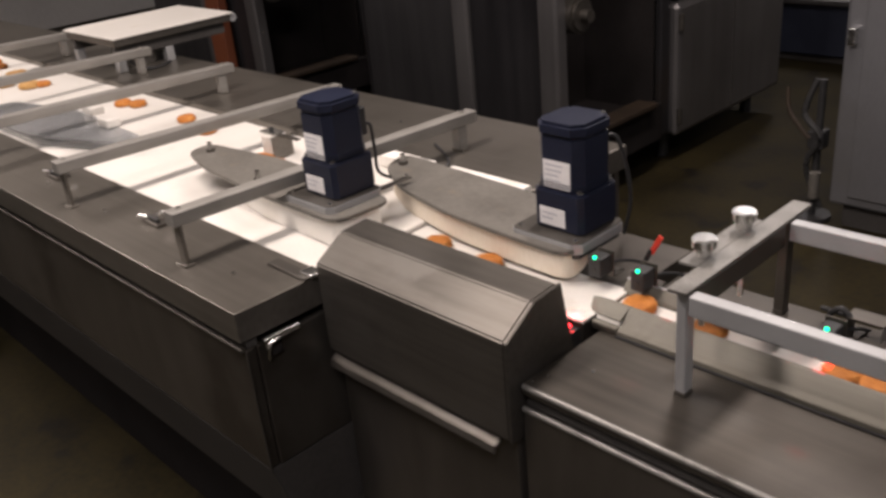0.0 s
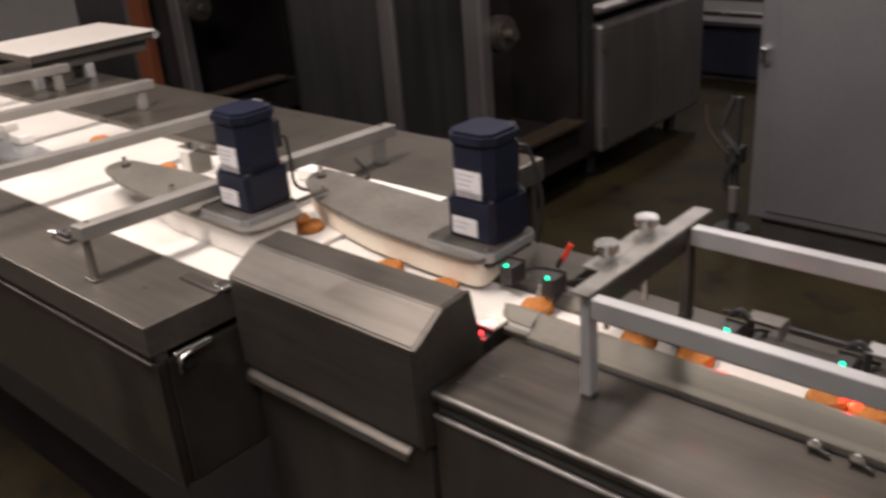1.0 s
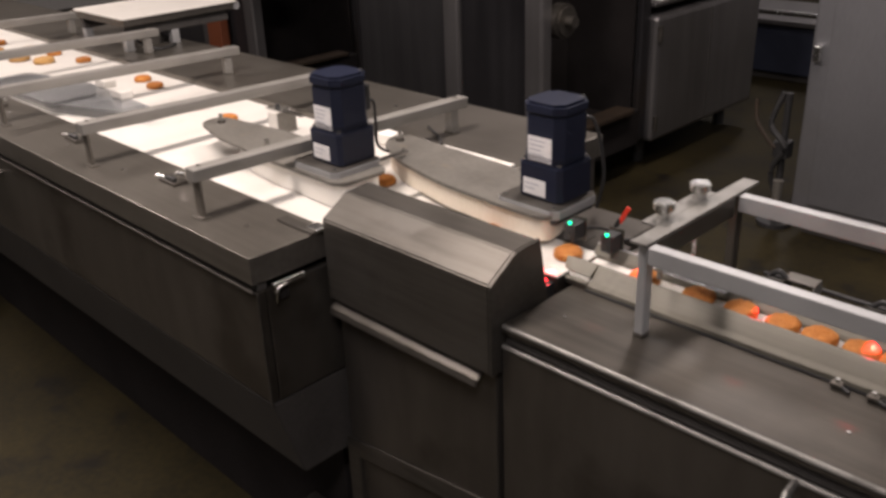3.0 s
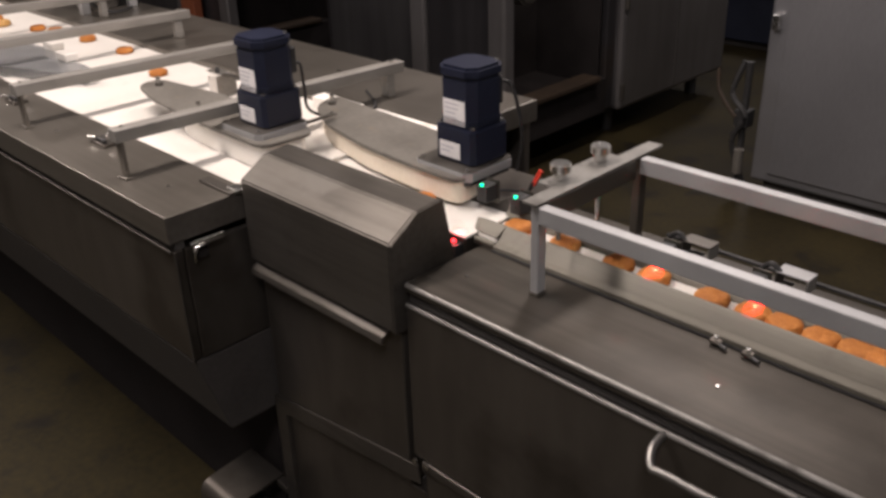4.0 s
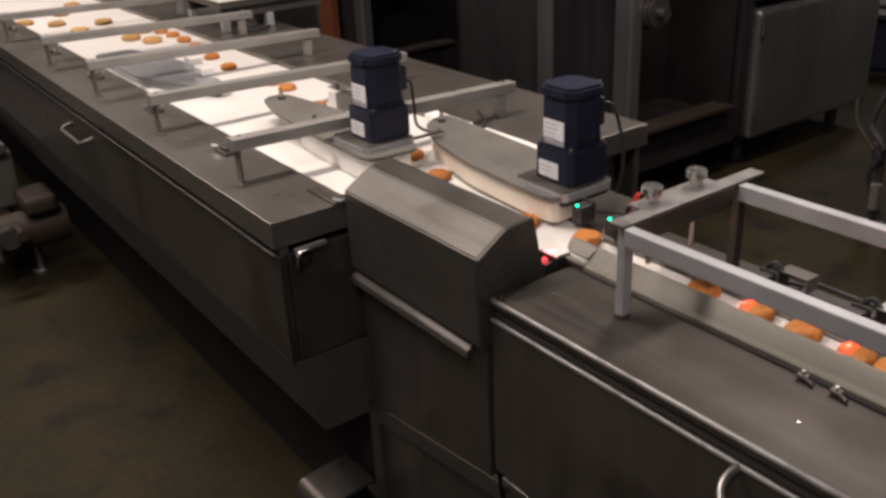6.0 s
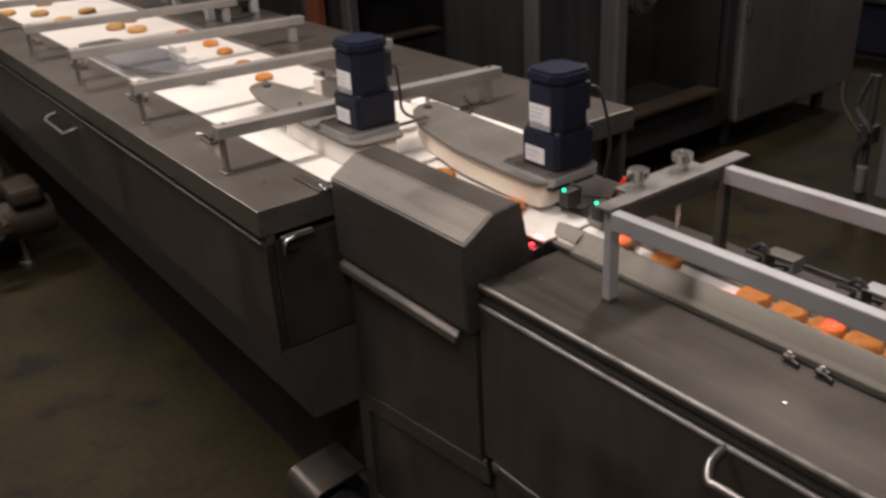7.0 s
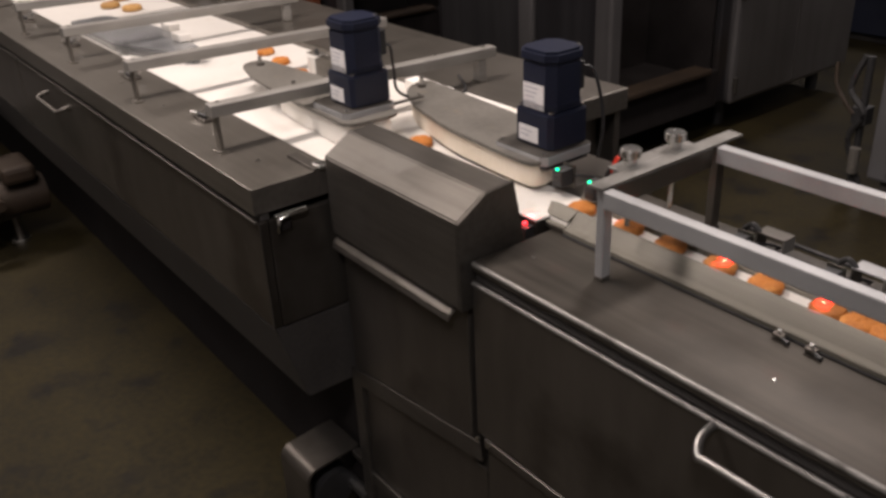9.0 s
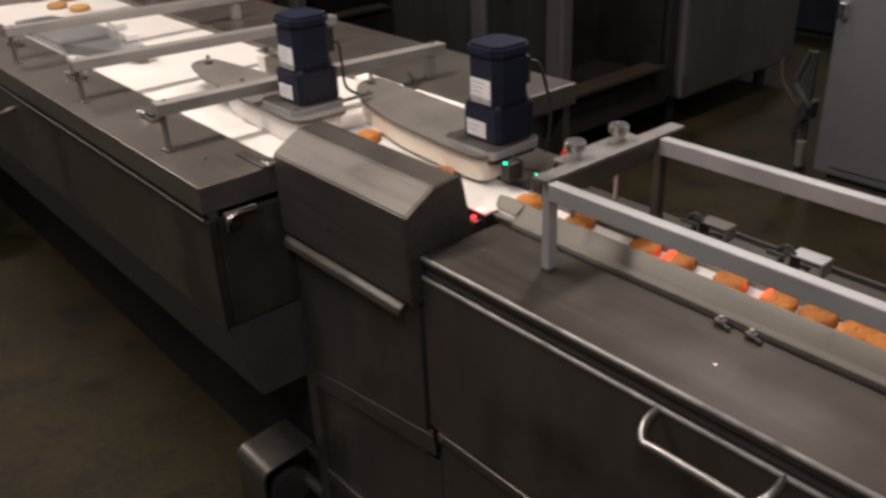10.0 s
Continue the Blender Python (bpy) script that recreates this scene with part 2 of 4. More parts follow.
def profile_x(outline, x0, x1, bevel=0.003, bm=None):
    """An outline in y, z drawn out along x."""
    bm = bm or bmesh.new()
    lo = [bm.verts.new((x0, y, z)) for y, z in outline]
    f = bm.faces.new(lo)
    up = bmesh.ops.extrude_face_region(bm, geom=[f])["geom"]
    bmesh.ops.translate(bm, vec=(x1 - x0, 0, 0), verts=[v for v in up if isinstance(v, bmesh.types.BMVert)])
    if bevel:
        bmesh.ops.bevel(bm, geom=bm.edges[:], offset=bevel, segments=2, affect="EDGES")
    return bm


def rounded(outline, r=0.02, n=5):
    """The outline with its corners rounded."""
    out, k = [], len(outline)
    for i in range(k):
        p, a, b = (Vector((*outline[j % k], 0)) for j in (i, i - 1, i + 1))
        ra = min(r, (a - p).length * 0.45)
        rb = min(r, (b - p).length * 0.45)
        s, e = p + (a - p).normalized() * ra, p + (b - p).normalized() * rb
        for j in range(n + 1):
            t = j / n
            q = s * (1 - t) ** 2 + p * 2 * t * (1 - t) + e * t * t
            out.append((q.x, q.y))
    return out


def inset(outline, d):
    """The outline moved inwards by d towards its middle."""
    k = len(outline)
    area = sum(outline[i][0] * outline[(i + 1) % k][1] - outline[(i + 1) % k][0] * outline[i][1] for i in range(k))
    sgn = 1 if area > 0 else -1
    out = []
    for i in range(k):
        a, b = Vector(outline[i - 1]), Vector(outline[(i + 1) % k])
        t = (b - a).normalized()
        out.append((outline[i][0] - sgn * t.y * d, outline[i][1] + sgn * t.x * d))
    return out


def bolt(at, parent, r=0.005, h=0.004, mat=None, name="screw", axis=(0, 0, 1)):
    p = Vector(at)
    return part(name, rod(p, p + Vector(axis) * h, r, 8), mat or CHROME, parent, "", True)


# ---- the hall ----
solid("floor", box(-9, 6, -5, 9, -0.2, 0, 0), FLOOR, "dark stained concrete factory floor", "floor", kind="structure")
for nm, b in (("wall_west", (-9.2, -9, -5, 9, 0, 4.4)), ("wall_east", (6, 6.2, -5, 9, 0, 4.4)), ("wall_south", (-9.2, 6.2, -5.2, -5, 0, 4.4)), ("wall_north", (-9.2, 6.2, 9, 9.2, 0, 4.4))):
    solid(nm, box(*b, 0), WALL, "plain pale wall added to bounce fill light", "wall", kind="structure")
solid("ceiling", box(-9.2, 6.2, -5.2, 9.2, 4.4, 4.6, 0), WALL, "plain pale ceiling added to bounce fill light", "ceiling", kind="structure")
for lx, ly, lz, watts in LAMPS:
    lamp = thing("ceiling_light", (lx, ly, lz), 0, "long tube light hanging over the line", "lamp", "lamps over the line")
    part("housing", box(-0.11, 0.11, -0.64, 0.64, 0, 0.07, 0.005), ALU, lamp)
    part("cable", rod((0, 0, 0.07), (0, 0, 4.4 - lz), 0.006, 8), BLACK, lamp)
    for dx in (-0.045, 0.045):
        part("tube", rod((dx, -0.6, -0.02), (dx, 0.6, -0.02), 0.013, 10), TUBE, lamp, "glowing white tube", True)

# Bodies of the added fill lamps, all out of view.
for lx, ly, lz, watts in HALL_FILLS:
    lamp = thing("hall_light", (lx, ly, lz), 0, "unseen ceiling panel added for fill light", "lamp", "hall lights")
    part("housing", box(-0.28, 0.28, -0.64, 0.64, 0, 0.1, 0.005), ALU, lamp)
    part("diffuser", box(-0.25, 0.25, -0.6, 0.6, -0.012, -0.001, 0.003), TUBE, lamp, "glowing white panel")

# ---- sorting table with the wide white belt ----
TX0, TX1, TY0, TY1, TZ = -5.2, -0.402, -0.16, 0.735, 0.888
table = thing("sorting_table", (0, 0, 0), 0, "long stainless steel sorting table with a wide white belt", "conveyor")
part("front_top", box(TX0, TX1, TY0, 0.006, TZ - 0.05, TZ, 0.0014), TABLE_TOP, table, "worn steel top strip")
part("back_top", box(TX0, -0.345, 0.436, TY1, TZ - 0.05, TZ, 0.004), TABLE_TOP, table)
part("end_top", box(-0.432, TX1, 0.0075, 0.09, TZ - 0.05, TZ - 0.002, 0.002), TABLE_TOP, table)
# Dark strip stands for the shaded gap above the panel lip.
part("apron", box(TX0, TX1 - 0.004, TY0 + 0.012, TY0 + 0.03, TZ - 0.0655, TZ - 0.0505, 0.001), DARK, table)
xs = [-5.2, -3.75, -2.05, -0.404]
for a, b in zip(xs, xs[1:]):
    pn = part("front_panel", box(a + 0.002, b - 0.002, TY0 + 0.008, TY0 + 0.026, 0.60, TZ - 0.066, 0.003), STEEL_DARK, table, "dull steel side panel")
    part("panel_lip", rod((a + 0.004, TY0 + 0.004, TZ - 0.067), (b - 0.004, TY0 + 0.004, TZ - 0.067), 0.003, 8), STEEL, pn, "", True)
part("end_panel", box(TX1 - 0.02, TX1 - 0.002, TY0 + 0.0265, 0.70, 0.60, TZ - 0.066, 0.003), STEEL_DARK, table)
part("corner_trim", box(TX1 - 0.003, TX1 + 0.001, TY0 + 0.005, TY0 + 0.009, 0.60, TZ - 0.066, 0.001), STEEL, table)
part("back_panel", box(TX0, -0.36, 0.71, 0.728, 0.5, TZ - 0.052, 0.003), STEEL_DARK, table)
# Lower slope in the dark tone, for the shade under the panel.
part("lower_apron", profile_x([(-0.151, 0.598), (-0.10, 0.42), (0.60, 0.42), (0.68, 0.598)], TX0, TX1 - 0.003, 0.003), DARK, table, "apron sloping inwards, underside shade in its colour")
for sx0, sx1 in ((-0.73, -0.59), (-0.543, -0.345)):
    part("white_strip", box(sx0, sx1, 0.400, 0.4355, TZ - 0.012, TZ + 0.012, 0.001), BRIGHTENED_BELT, table, "white plastic edge strip")
part("belt_tail", box(-0.4345, -0.346, 0.352, 0.4345, TZ - 0.03, TZ - 0.0145, 0.002), BELT, table)
part("belt", box(TX0, -0.436, 0.0075, 0.4345, TZ - 0.03, TZ - 0.014, 0.002), BELT, table, "wide white conveyor belt")
# Base coloured near black for the shade under the table.
part("plinth", box(TX0 + 0.05, -0.47, 0.035, 0.62, 0.0, 0.4195, 0.004), SHADE_BLACK, table, "recessed base coloured for the shade under the table")
for sx in (-0.52, -0.98, -1.25, -1.75, -2.3, -2.8):
    bolt((sx, TY0 + 0.075, TZ), table, 0.0045, 0.003)
    bolt((sx + 0.1, 0.60, TZ), table, 0.005, 0.003)


def bow_handle(parent, x0, x1, y, z, drop=0.0, out=0.04, r=0.006, mat=None):
    pts = [(x0, y, z), (x0, y - out * 0.6, z - drop * 0.4), (x0 + 0.012, y - out, z - drop), (x0 + 0.03, y - out, z - drop), (x1 - 0.03, y - out, z - drop), (x1 - 0.012, y - out, z - drop), (x1, y - out * 0.6, z - drop * 0.4), (x1, y, z)]
    return part("handle", sweep(arc(pts, 4), r, 10), mat or HANDLE, parent, "bent steel rod handle", True)


bow_handle(table, -1.735, -1.535, TY0 + 0.01, 0.778, 0.012, 0.036, 0.006, STEEL)
bow_handle(table, -3.2, -2.97, TY0 + 0.01, 0.775, 0.02, 0.045, 0.006, STEEL)
latch = part("latch", box(-0.402, -0.392, -0.125, -0.06, 0.822, 0.832, 0.002), CHROME, table, "small bright latch strip")
part("latch_pin", rod((-0.397, -0.118, 0.812), (-0.397, -0.118, 0.83), 0.005, 8), CHROME, latch, "", True)
# Solid near-black block drawn for the shade inside the slot.
part("latch_recess", box(-0.403, -0.3965, -0.118, -0.094, 0.797, 0.818, 0.001), SHADE_BLACK, latch, "shade in the latch slot, drawn as a black block")
part("latch_hook", sweep(arc([(-0.394, -0.122, 0.796), (-0.391, -0.122, 0.81), (-0.391, -0.118, 0.822), (-0.391, -0.10, 0.825)], 4), 0.0024, 8), CHROME, latch, "", True)
part("end_clip", box(-0.425, -0.395, -0.025, 0.0, TZ + 0.001, TZ + 0.008, 0.002), CHROME, table)
part("end_bracket", box(-0.50, -0.40, -0.035, -0.012, TZ + 0.0005, TZ + 0.005, 0.0015), STEEL, table)

# ---- gantry bars across the belt ----
GX = [-0.62, -1.065, -1.545, -2.02, -2.6]


def gantry(x):
    g = thing("gantry_bar", (x, 0, TZ), 0, "flat aluminium bar on two short legs across the belt", "bracket", "bars across the belt")
    tilt = pose(0, -0.125, 0.078, -1.6, 0, 0)
    part("bar", box(-0.015, 0.015, 0, 0.70, -0.006, 0.018, 0.002, None, tilt), GANTRY, g)
    for y, h, d in ((-0.113, 0.071, 0.003), (0.535, 0.052, 0.011)):
        leg = part("leg", box(-0.011, 0.011, y - d, y + d, 0.004, h, 0.001), TABLE_TOP if y < 0 else GANTRY, g)
        part("foot", box(-0.016, 0.016, y - 0.010, y + 0.010, 0, 0.004, 0.001), TABLE_TOP, leg)
    cl = part("clamp", box(-0.24, -0.18, -0.068, -0.036, 0, 0.007, 0.002), STEEL_DARK, g, "small toggle clamp")
    part("wing_screw", rod((-0.205, -0.052, 0.007), (-0.205, -0.052, 0.018), 0.009, 12), CHROME, cl, "", True)
    part("clamp_jaw", box(-0.226, -0.186, -0.064, -0.056, 0.007, 0.016, 0.002), BLACK, cl)
    part("lever", rod((-0.2, -0.046, 0.02), (-0.17, -0.042, 0.023), 0.0042, 8, r2=0.0055), CHROME, cl, "", True)
    part("clamp_arm", rod((-0.250, -0.066, 0.009), (-0.215, -0.06, 0.012), 0.004, 8), CHROME, cl, "", True)
    bolt((0, 0.545, 0.0765), g, 0.006, 0.006)
    bolt((0, -0.105, 0.0945), g, 0.005, 0.004)
    return g


first = gantry(GX[0])
for x in GX[1:]:
    copy_thing(first, pose(x, 0, TZ))


# ---- side belt guides and their gear motors ----
def side_guide(name_outline, loop, z_lo, z_hi, pin, belt_mat):
    g = thing("side_belt_guide", (0, 0, 0), 0, "grey plate guide with an upright cream side belt", "guide rail", "side belt guides")
    o = rounded(name_outline, 0.035, 6)
    part("side_belt", prism(inset(rounded(loop, 0.035, 6), 0.008), z_lo, z_hi, 0.001), belt_mat, g, "upright pale belt", True)
    part("top_plate", prism(o, z_hi + 0.003, z_hi + 0.010, 0.001), PLATE, g, "grey top plate with rounded ends")
    part("core", prism(inset(rounded(loop, 0.035, 6), 0.02), z_lo - 0.001, z_hi + 0.0035, 0), BLACK, g)
    for x, y in pin:
        b = part("bolt", rod((x, y, z_hi + 0.010), (x, y, z_hi + 0.016), 0.009, 12), STEEL, g, "", True)
        part("nut", rod((x, y, z_hi + 0.016), (x, y, z_hi + 0.030), 0.0055, 6), CHROME, b)
    return g


G1 = [(-1.03, 0.135), (-0.90, 0.100), (-0.69, 0.083), (-0.46, 0.078), (-0.45, 0.20), (-0.80, 0.222), (-1.035, 0.195)]
G2 = [(-0.605, 0.315), (-0.50, 0.258), (-0.34, 0.222), (-0.20, 0.212), (-0.095, 0.209), (-0.082, 0.240), (-0.10, 0.300), (-0.20, 0.356), (-0.30, 0.370), (-0.63, 0.388)]
B1 = [(-0.82, 0.104), (-0.69, 0.088), (-0.46, 0.080), (-0.452, 0.195), (-0.82, 0.205)]
side_guide(G1, B1, 0.8755, 0.922, [(-0.985, 0.165), (-0.74, 0.12)], BRIGHTENED_BELT)
side_guide(G2, G2, 0.8755, 0.914, [(-0.585, 0.345)], SIDE_BELT)


def octagon(w, c):
    h = w / 2
    return [(-h + c, -h), (h - c, -h), (h, -h + c), (h, h - c), (h - c, h), (-h + c, h), (-h, h - c), (-h, -h + c)]


def gear_motor(x, y, z, cable, rz=0):
    m = thing("gear_motor", (x, y, z), rz, "dark blue upright gear motor with two white labels", "motor", "gear motors")
    outline = [(-0.071, -0.066), (-0.062, -0.074), (0.048, -0.074), (0.060, -0.063), (0.060, 0.036), (0.050, 0.046), (-0.062, 0.046), (-0.071, 0.036)]
    mp = part("mounting_plate", prism(outline, -0.003, 0.0135, 0.0015), ALU, m, "thick bright mounting plate with chamfered corners")
    part("plate_face", prism(inset(outline, 0.0012), 0.0136, 0.0144, 0.0002), STEEL, mp, "dull top face")
    for sx, sy in ((-0.06, -0.062), (0.047, -0.062)):
        part("plate_screw", rod((sx, sy, 0.0144), (sx, sy, 0.0175), 0.004, 8), CHROME, mp, "", True)
    gb = part("gearbox", prism(octagon(0.092, 0.008), 0.0145, 0.078, 0.003), BLUE, m)
    for sx in (-1, 1):
        for sy in (-1, 1):
            part("screw", rod((sx * 0.036, sy * 0.036, 0.078), (sx * 0.036, sy * 0.036, 0.082), 0.0045, 8), CHROME, gb, "", True)
    body = part("motor_body", prism(octagon(0.082, 0.014), 0.0785, 0.16, 0.002), BLUE, m)
    for k in range(3):
        part("fin", prism(octagon(0.086, 0.015), 0.0805 + 0.004 * k, 0.082 + 0.004 * k, 0.0006), BLUE, body)
    cap = part("fan_cover", prism(octagon(0.089, 0.017), 0.1605, 0.182, 0.005), BLUE, m)
    part("cap_screw", rod((0.031, 0.031, 0.182), (0.031, 0.031, 0.185), 0.004, 8), CHROME, cap, "", True)
    l1 = part("label", box(-0.026, 0.024, -0.0422, -0.0412, 0.080, 0.124, 0), LABEL, m, "white printed label")
    for i, w in enumerate((0.032, 0.03, 0.024, 0.028)):
        part("print_bar", box(-0.022, -0.022 + w, -0.0425, -0.0422, 0.116 - i * 0.008, 0.118 - i * 0.008, 0), INK, l1)
    l2 = part("label", box(-0.032, 0.016, -0.0472, -0.0462, 0.022, 0.050, 0), LABEL, m, "white printed label")
    for i, w in enumerate((0.03, 0.022)):
        part("print_bar", box(-0.028, -0.028 + w, -0.0475, -0.0472, 0.040 - i * 0.008, 0.042 - i * 0.008, 0), INK, l2)
    part("terminal_box", box(-0.014, 0.022, 0.040, 0.058, 0.10, 0.15, 0.003), BLACK, m)
    part("cable", sweep(arc(cable, 6), 0.0032, 8), BLACK, m, "black power cable", True)
    # Black slab added where a dark line runs below the plate.
    part("spacer", prism(inset(outline, 0.006), -0.012, -0.0032, 0.001), BLACK, m, "black slab added under the plate")
    return m


gear_motor(-0.545, 0.164, 0.930, [(0.01, 0.058, 0.115), (0.012, 0.072, 0.11), (0.0, 0.085, 0.06), (-0.02, 0.11, 0.0), (-0.01, 0.20, -0.035), (-0.03, 0.29, -0.037), (-0.14, 0.36, -0.038)])
gear_motor(-0.138, 0.300, 0.917, [(0.01, 0.058, 0.135), (0.02, 0.078, 0.13), (0.03, 0.09, 0.08), (0.034, 0.095, 0.02), (0.018, 0.10, -0.04)])

# ---- hooded drive cabinet ----
hoodcab = thing("hooded_cabinet", (0, 0, 0), 0, "stainless steel drive cabinet with a sloped hood", "cabinet")
part("hood", profile_x([(-0.018, 0.765), (-0.018, 0.917), (0.036, 0.950), (0.090, 0.954), (0.112, 0.84), (0.112, 0.765)], -0.388, -0.006, 0.0025), STEEL, hoodcab, "sloped brushed steel hood with folded edges")
part("hood_flange", profile_x([(-0.0195, 0.765), (-0.0195, 0.9178), (0.0355, 0.9515), (0.0905, 0.9555), (0.1135, 0.84), (0.1135, 0.765)], -0.0058, 0.0, 0.0012), STEEL, hoodcab, "folded worn end flange")
part("edge_bead", rod((-0.0095, 0.0, 0.52), (-0.0095, 0.0, 0.762), 0.0018, 8), STEEL, hoodcab, "", True)
part("body", box(-0.386, -0.008, 0.0, 0.42, 0.4525, 0.7645, 0.003), STEEL_DARK, hoodcab, "dull steel front panel")
lip = part("lip", profile_x([(0.0, 0.763), (-0.022, 0.751), (-0.025, 0.738), (-0.022, 0.736), (-0.018, 0.745), (0.0, 0.755)], -0.384, -0.03, 0.0015), STEEL, hoodcab, "folded dull steel grip lip")
part("frame_stile", box(-0.398, -0.365, -0.004, 0.024, 0.06, 0.4515, 0.002), STEEL, hoodcab)
part("brace", box(-0.215, 0.2, -0.005, -0.001, -0.019, 0.019, 0.0015, None, pose(-0.18, 0, 0.467, 0, -8, 0)), STEEL, hoodcab, "dull steel strip over the lower door")
part("bottom_rail", box(-0.3645, 0.02, -0.003, 0.0055, 0.165, 0.2, 0.002), STEEL, hoodcab)
part("door", box(-0.3645, 0.0205, 0.006, 0.03, 0.07, 0.4515, 0.002), STEEL_DARK, hoodcab, "recessed lower door")
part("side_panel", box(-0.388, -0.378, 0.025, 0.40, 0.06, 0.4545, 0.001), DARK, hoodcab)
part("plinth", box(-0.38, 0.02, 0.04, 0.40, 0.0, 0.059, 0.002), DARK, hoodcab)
for sx, sz in ((0.008, 0.518), (0.036, 0.522)):
    bolt((sx, -0.0005, sz), hoodcab, 0.005, 0.004, CHROME, "screw", (0, -1, 0))
cover = rounded([(-0.116, 0.02), (-0.116, 0.198), (0.02, 0.212), (0.02, 0.207), (-0.110, 0.193), (-0.110, 0.02)], 0.03, 6)
part("shaft_cover", profile_x(cover, -0.565, -0.445, 0), STEEL_DARK, hoodcab, "bent dull steel shaft cover", True)
part("cover_arm", box(-0.4445, -0.3985, 0.0, 0.02, 0.19, 0.206, 0.002), STEEL_DARK, hoodcab)
# Black cylinder added to darken the hollow under the cover.
part("drum", rod((-0.55, -0.045, 0.11), (-0.455, -0.045, 0.11), 0.05, 20, bevel=0.004), BLACK, hoodcab, "", True)
part("drum_shaft", rod((-0.555, -0.0, 0.11), (-0.389, -0.0, 0.11), 0.014, 12), HANDLE, hoodcab, "", True)

# ---- outfeed conveyor with the single lane ----
RX1 = 2.6
rc = thing("outfeed_conveyor", (0, 0, 0), 0, "stainless steel outfeed conveyor with a single white lane", "conveyor")
part("top", box(0.001, RX1, 0.0, 0.385, 0.834, 0.85, 0.004), STEEL_TOP, rc, "worn steel top with a rounded front edge")
# Lighter rods draw the highlights and wear along the front edges.
part("top_edge", rod((0.004, 0.003, 0.846), (RX1, 0.003, 0.846), 0.0045, 10), BAR, rc, "", True)
# Dark filling stands for the shade between top and panel.
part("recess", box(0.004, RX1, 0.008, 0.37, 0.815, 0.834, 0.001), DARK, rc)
part("panel_edge", rod((0.004, 0.002, 0.8125), (RX1, 0.002, 0.8125), 0.0042, 10), BAR, rc, "", True)
part("front_panel", box(0.002, RX1, 0.001, 0.02, 0.527, 0.8125, 0.003), STEEL_DARK, rc, "dull steel front panel")
part("panel_lip", box(0.022, RX1, -0.001, 0.02, 0.506, 0.5245, 0.002), STEEL, rc)
part("lower_panel", box(0.0215, RX1, 0.006, 0.024, 0.08, 0.5055, 0.003), STEEL_DARK, rc)
part("end_panel", box(0.0015, 0.012, 0.0215, 0.355, 0.527, 0.8145, 0.002), STEEL_DARK, rc)
part("back_panel", box(0.03, RX1, 0.355, 0.37, 0.08, 0.814, 0.002), STEEL_DARK, rc)
part("far_end_panel", box(RX1 + 0.0005, RX1 + 0.012, 0.002, 0.37, 0.08, 0.849, 0.003), STEEL_DARK, rc)
bow_handle(rc, 0.451, 0.616, 0.003, 0.811, 0.018, 0.045, 0.006)
bow_handle(rc, 1.5, 1.665, 0.003, 0.805, 0.018, 0.045, 0.0065)
for sx, sy in ((0.058, 0.077), (0.474, 0.075), (0.89, 0.076), (0.02, 0.035), (0.012, 0.012)):
    bolt((sx, sy, 0.85), rc, 0.0024, 0.0018)
part("transfer_belt", box(-0.432, -0.012, 0.148, 0.262, 0.8625, 0.867, 0.0015), BELT, rc, "white transfer belt")
part("transfer_bed", box(-0.43, -0.014, 0.150, 0.43, 0.77, 0.862, 0.002), STEEL_DARK, rc)
part("belt_nose", box(-0.0112, 0.0295, 0.176, 0.2035, 0.8505, 0.8660, 0.003), BELT, rc, "white belt nose")
part("nose_bed", box(-0.0112, 0.0295, 0.1655, 0.1757, 0.8505, 0.8586, 0.001), STEEL_DARK, rc)
part("lane_belt", box(-0.0105, RX1, 0.2038, 0.252, 0.8505, 0.8625, 0.002), BELT, rc, "narrow white lane belt")
part("front_rail", profile_x([(0.166, 0.8505), (0.166, 0.8585), (0.177, 0.862), (0.197, 0.880), (0.203, 0.880), (0.203, 0.8505)], 0.030, RX1, 0.0008), RAIL, rc, "grey aluminium lane rail with a flat foot")
part("rail_foot", box(-0.012, 0.0298, 0.166, 0.1755, 0.8588, 0.8612, 0.0008), RAIL, rc)
tip = bmesh.new()
rings = []
for tx, k in ((0.0298, 1.0), (-0.008, 0.96), (-0.022, 0.7), (-0.029, 0.3)):
    rings.append([tip.verts.new((tx, 0.196 + (ty - 0.196) * k, tz)) for ty, tz in ((0.1765, 0.8665), (0.1765, 0.869), (0.197, 0.880), (0.203, 0.880), (0.203, 0.8665))])
for ra, rb in zip(rings, rings[1:]):
    for n in range(5):
        tip.faces.new((ra[n], ra[(n + 1) % 5], rb[(n + 1) % 5], rb[n]))
tip.faces.new(rings[0][::-1]), tip.faces.new(rings[-1])
part("rail_tip", tip, RAIL, rc, "rounded rail tip")
part("bed_edge", rod((-0.2, 0.149, 0.8605), (-0.013, 0.152, 0.8605), 0.0014, 8), BAR, rc, "worn bed edge", True)
# Thin black strip draws the shadow line under the rail's foot.
part("rail_gap", box(0.0302, RX1, 0.162, 0.1658, 0.8502, 0.8525, 0), BLACK, rc)
# Thin rod added for the bright line on the back rail.
part("back_rail_edge", rod((-0.02, 0.267, 0.8815), (RX1, 0.267, 0.8815), 0.0022, 8), ALU, rc, "bright line along the top edge", True)
part("back_rail", profile_x([(0.2525, 0.8505), (0.2525, 0.867), (0.264, 0.881), (0.270, 0.881), (0.272, 0.862), (0.300, 0.860), (0.300, 0.8505)], -0.02, RX1, 0.0015), RAIL, rc, "grey aluminium lane rail")
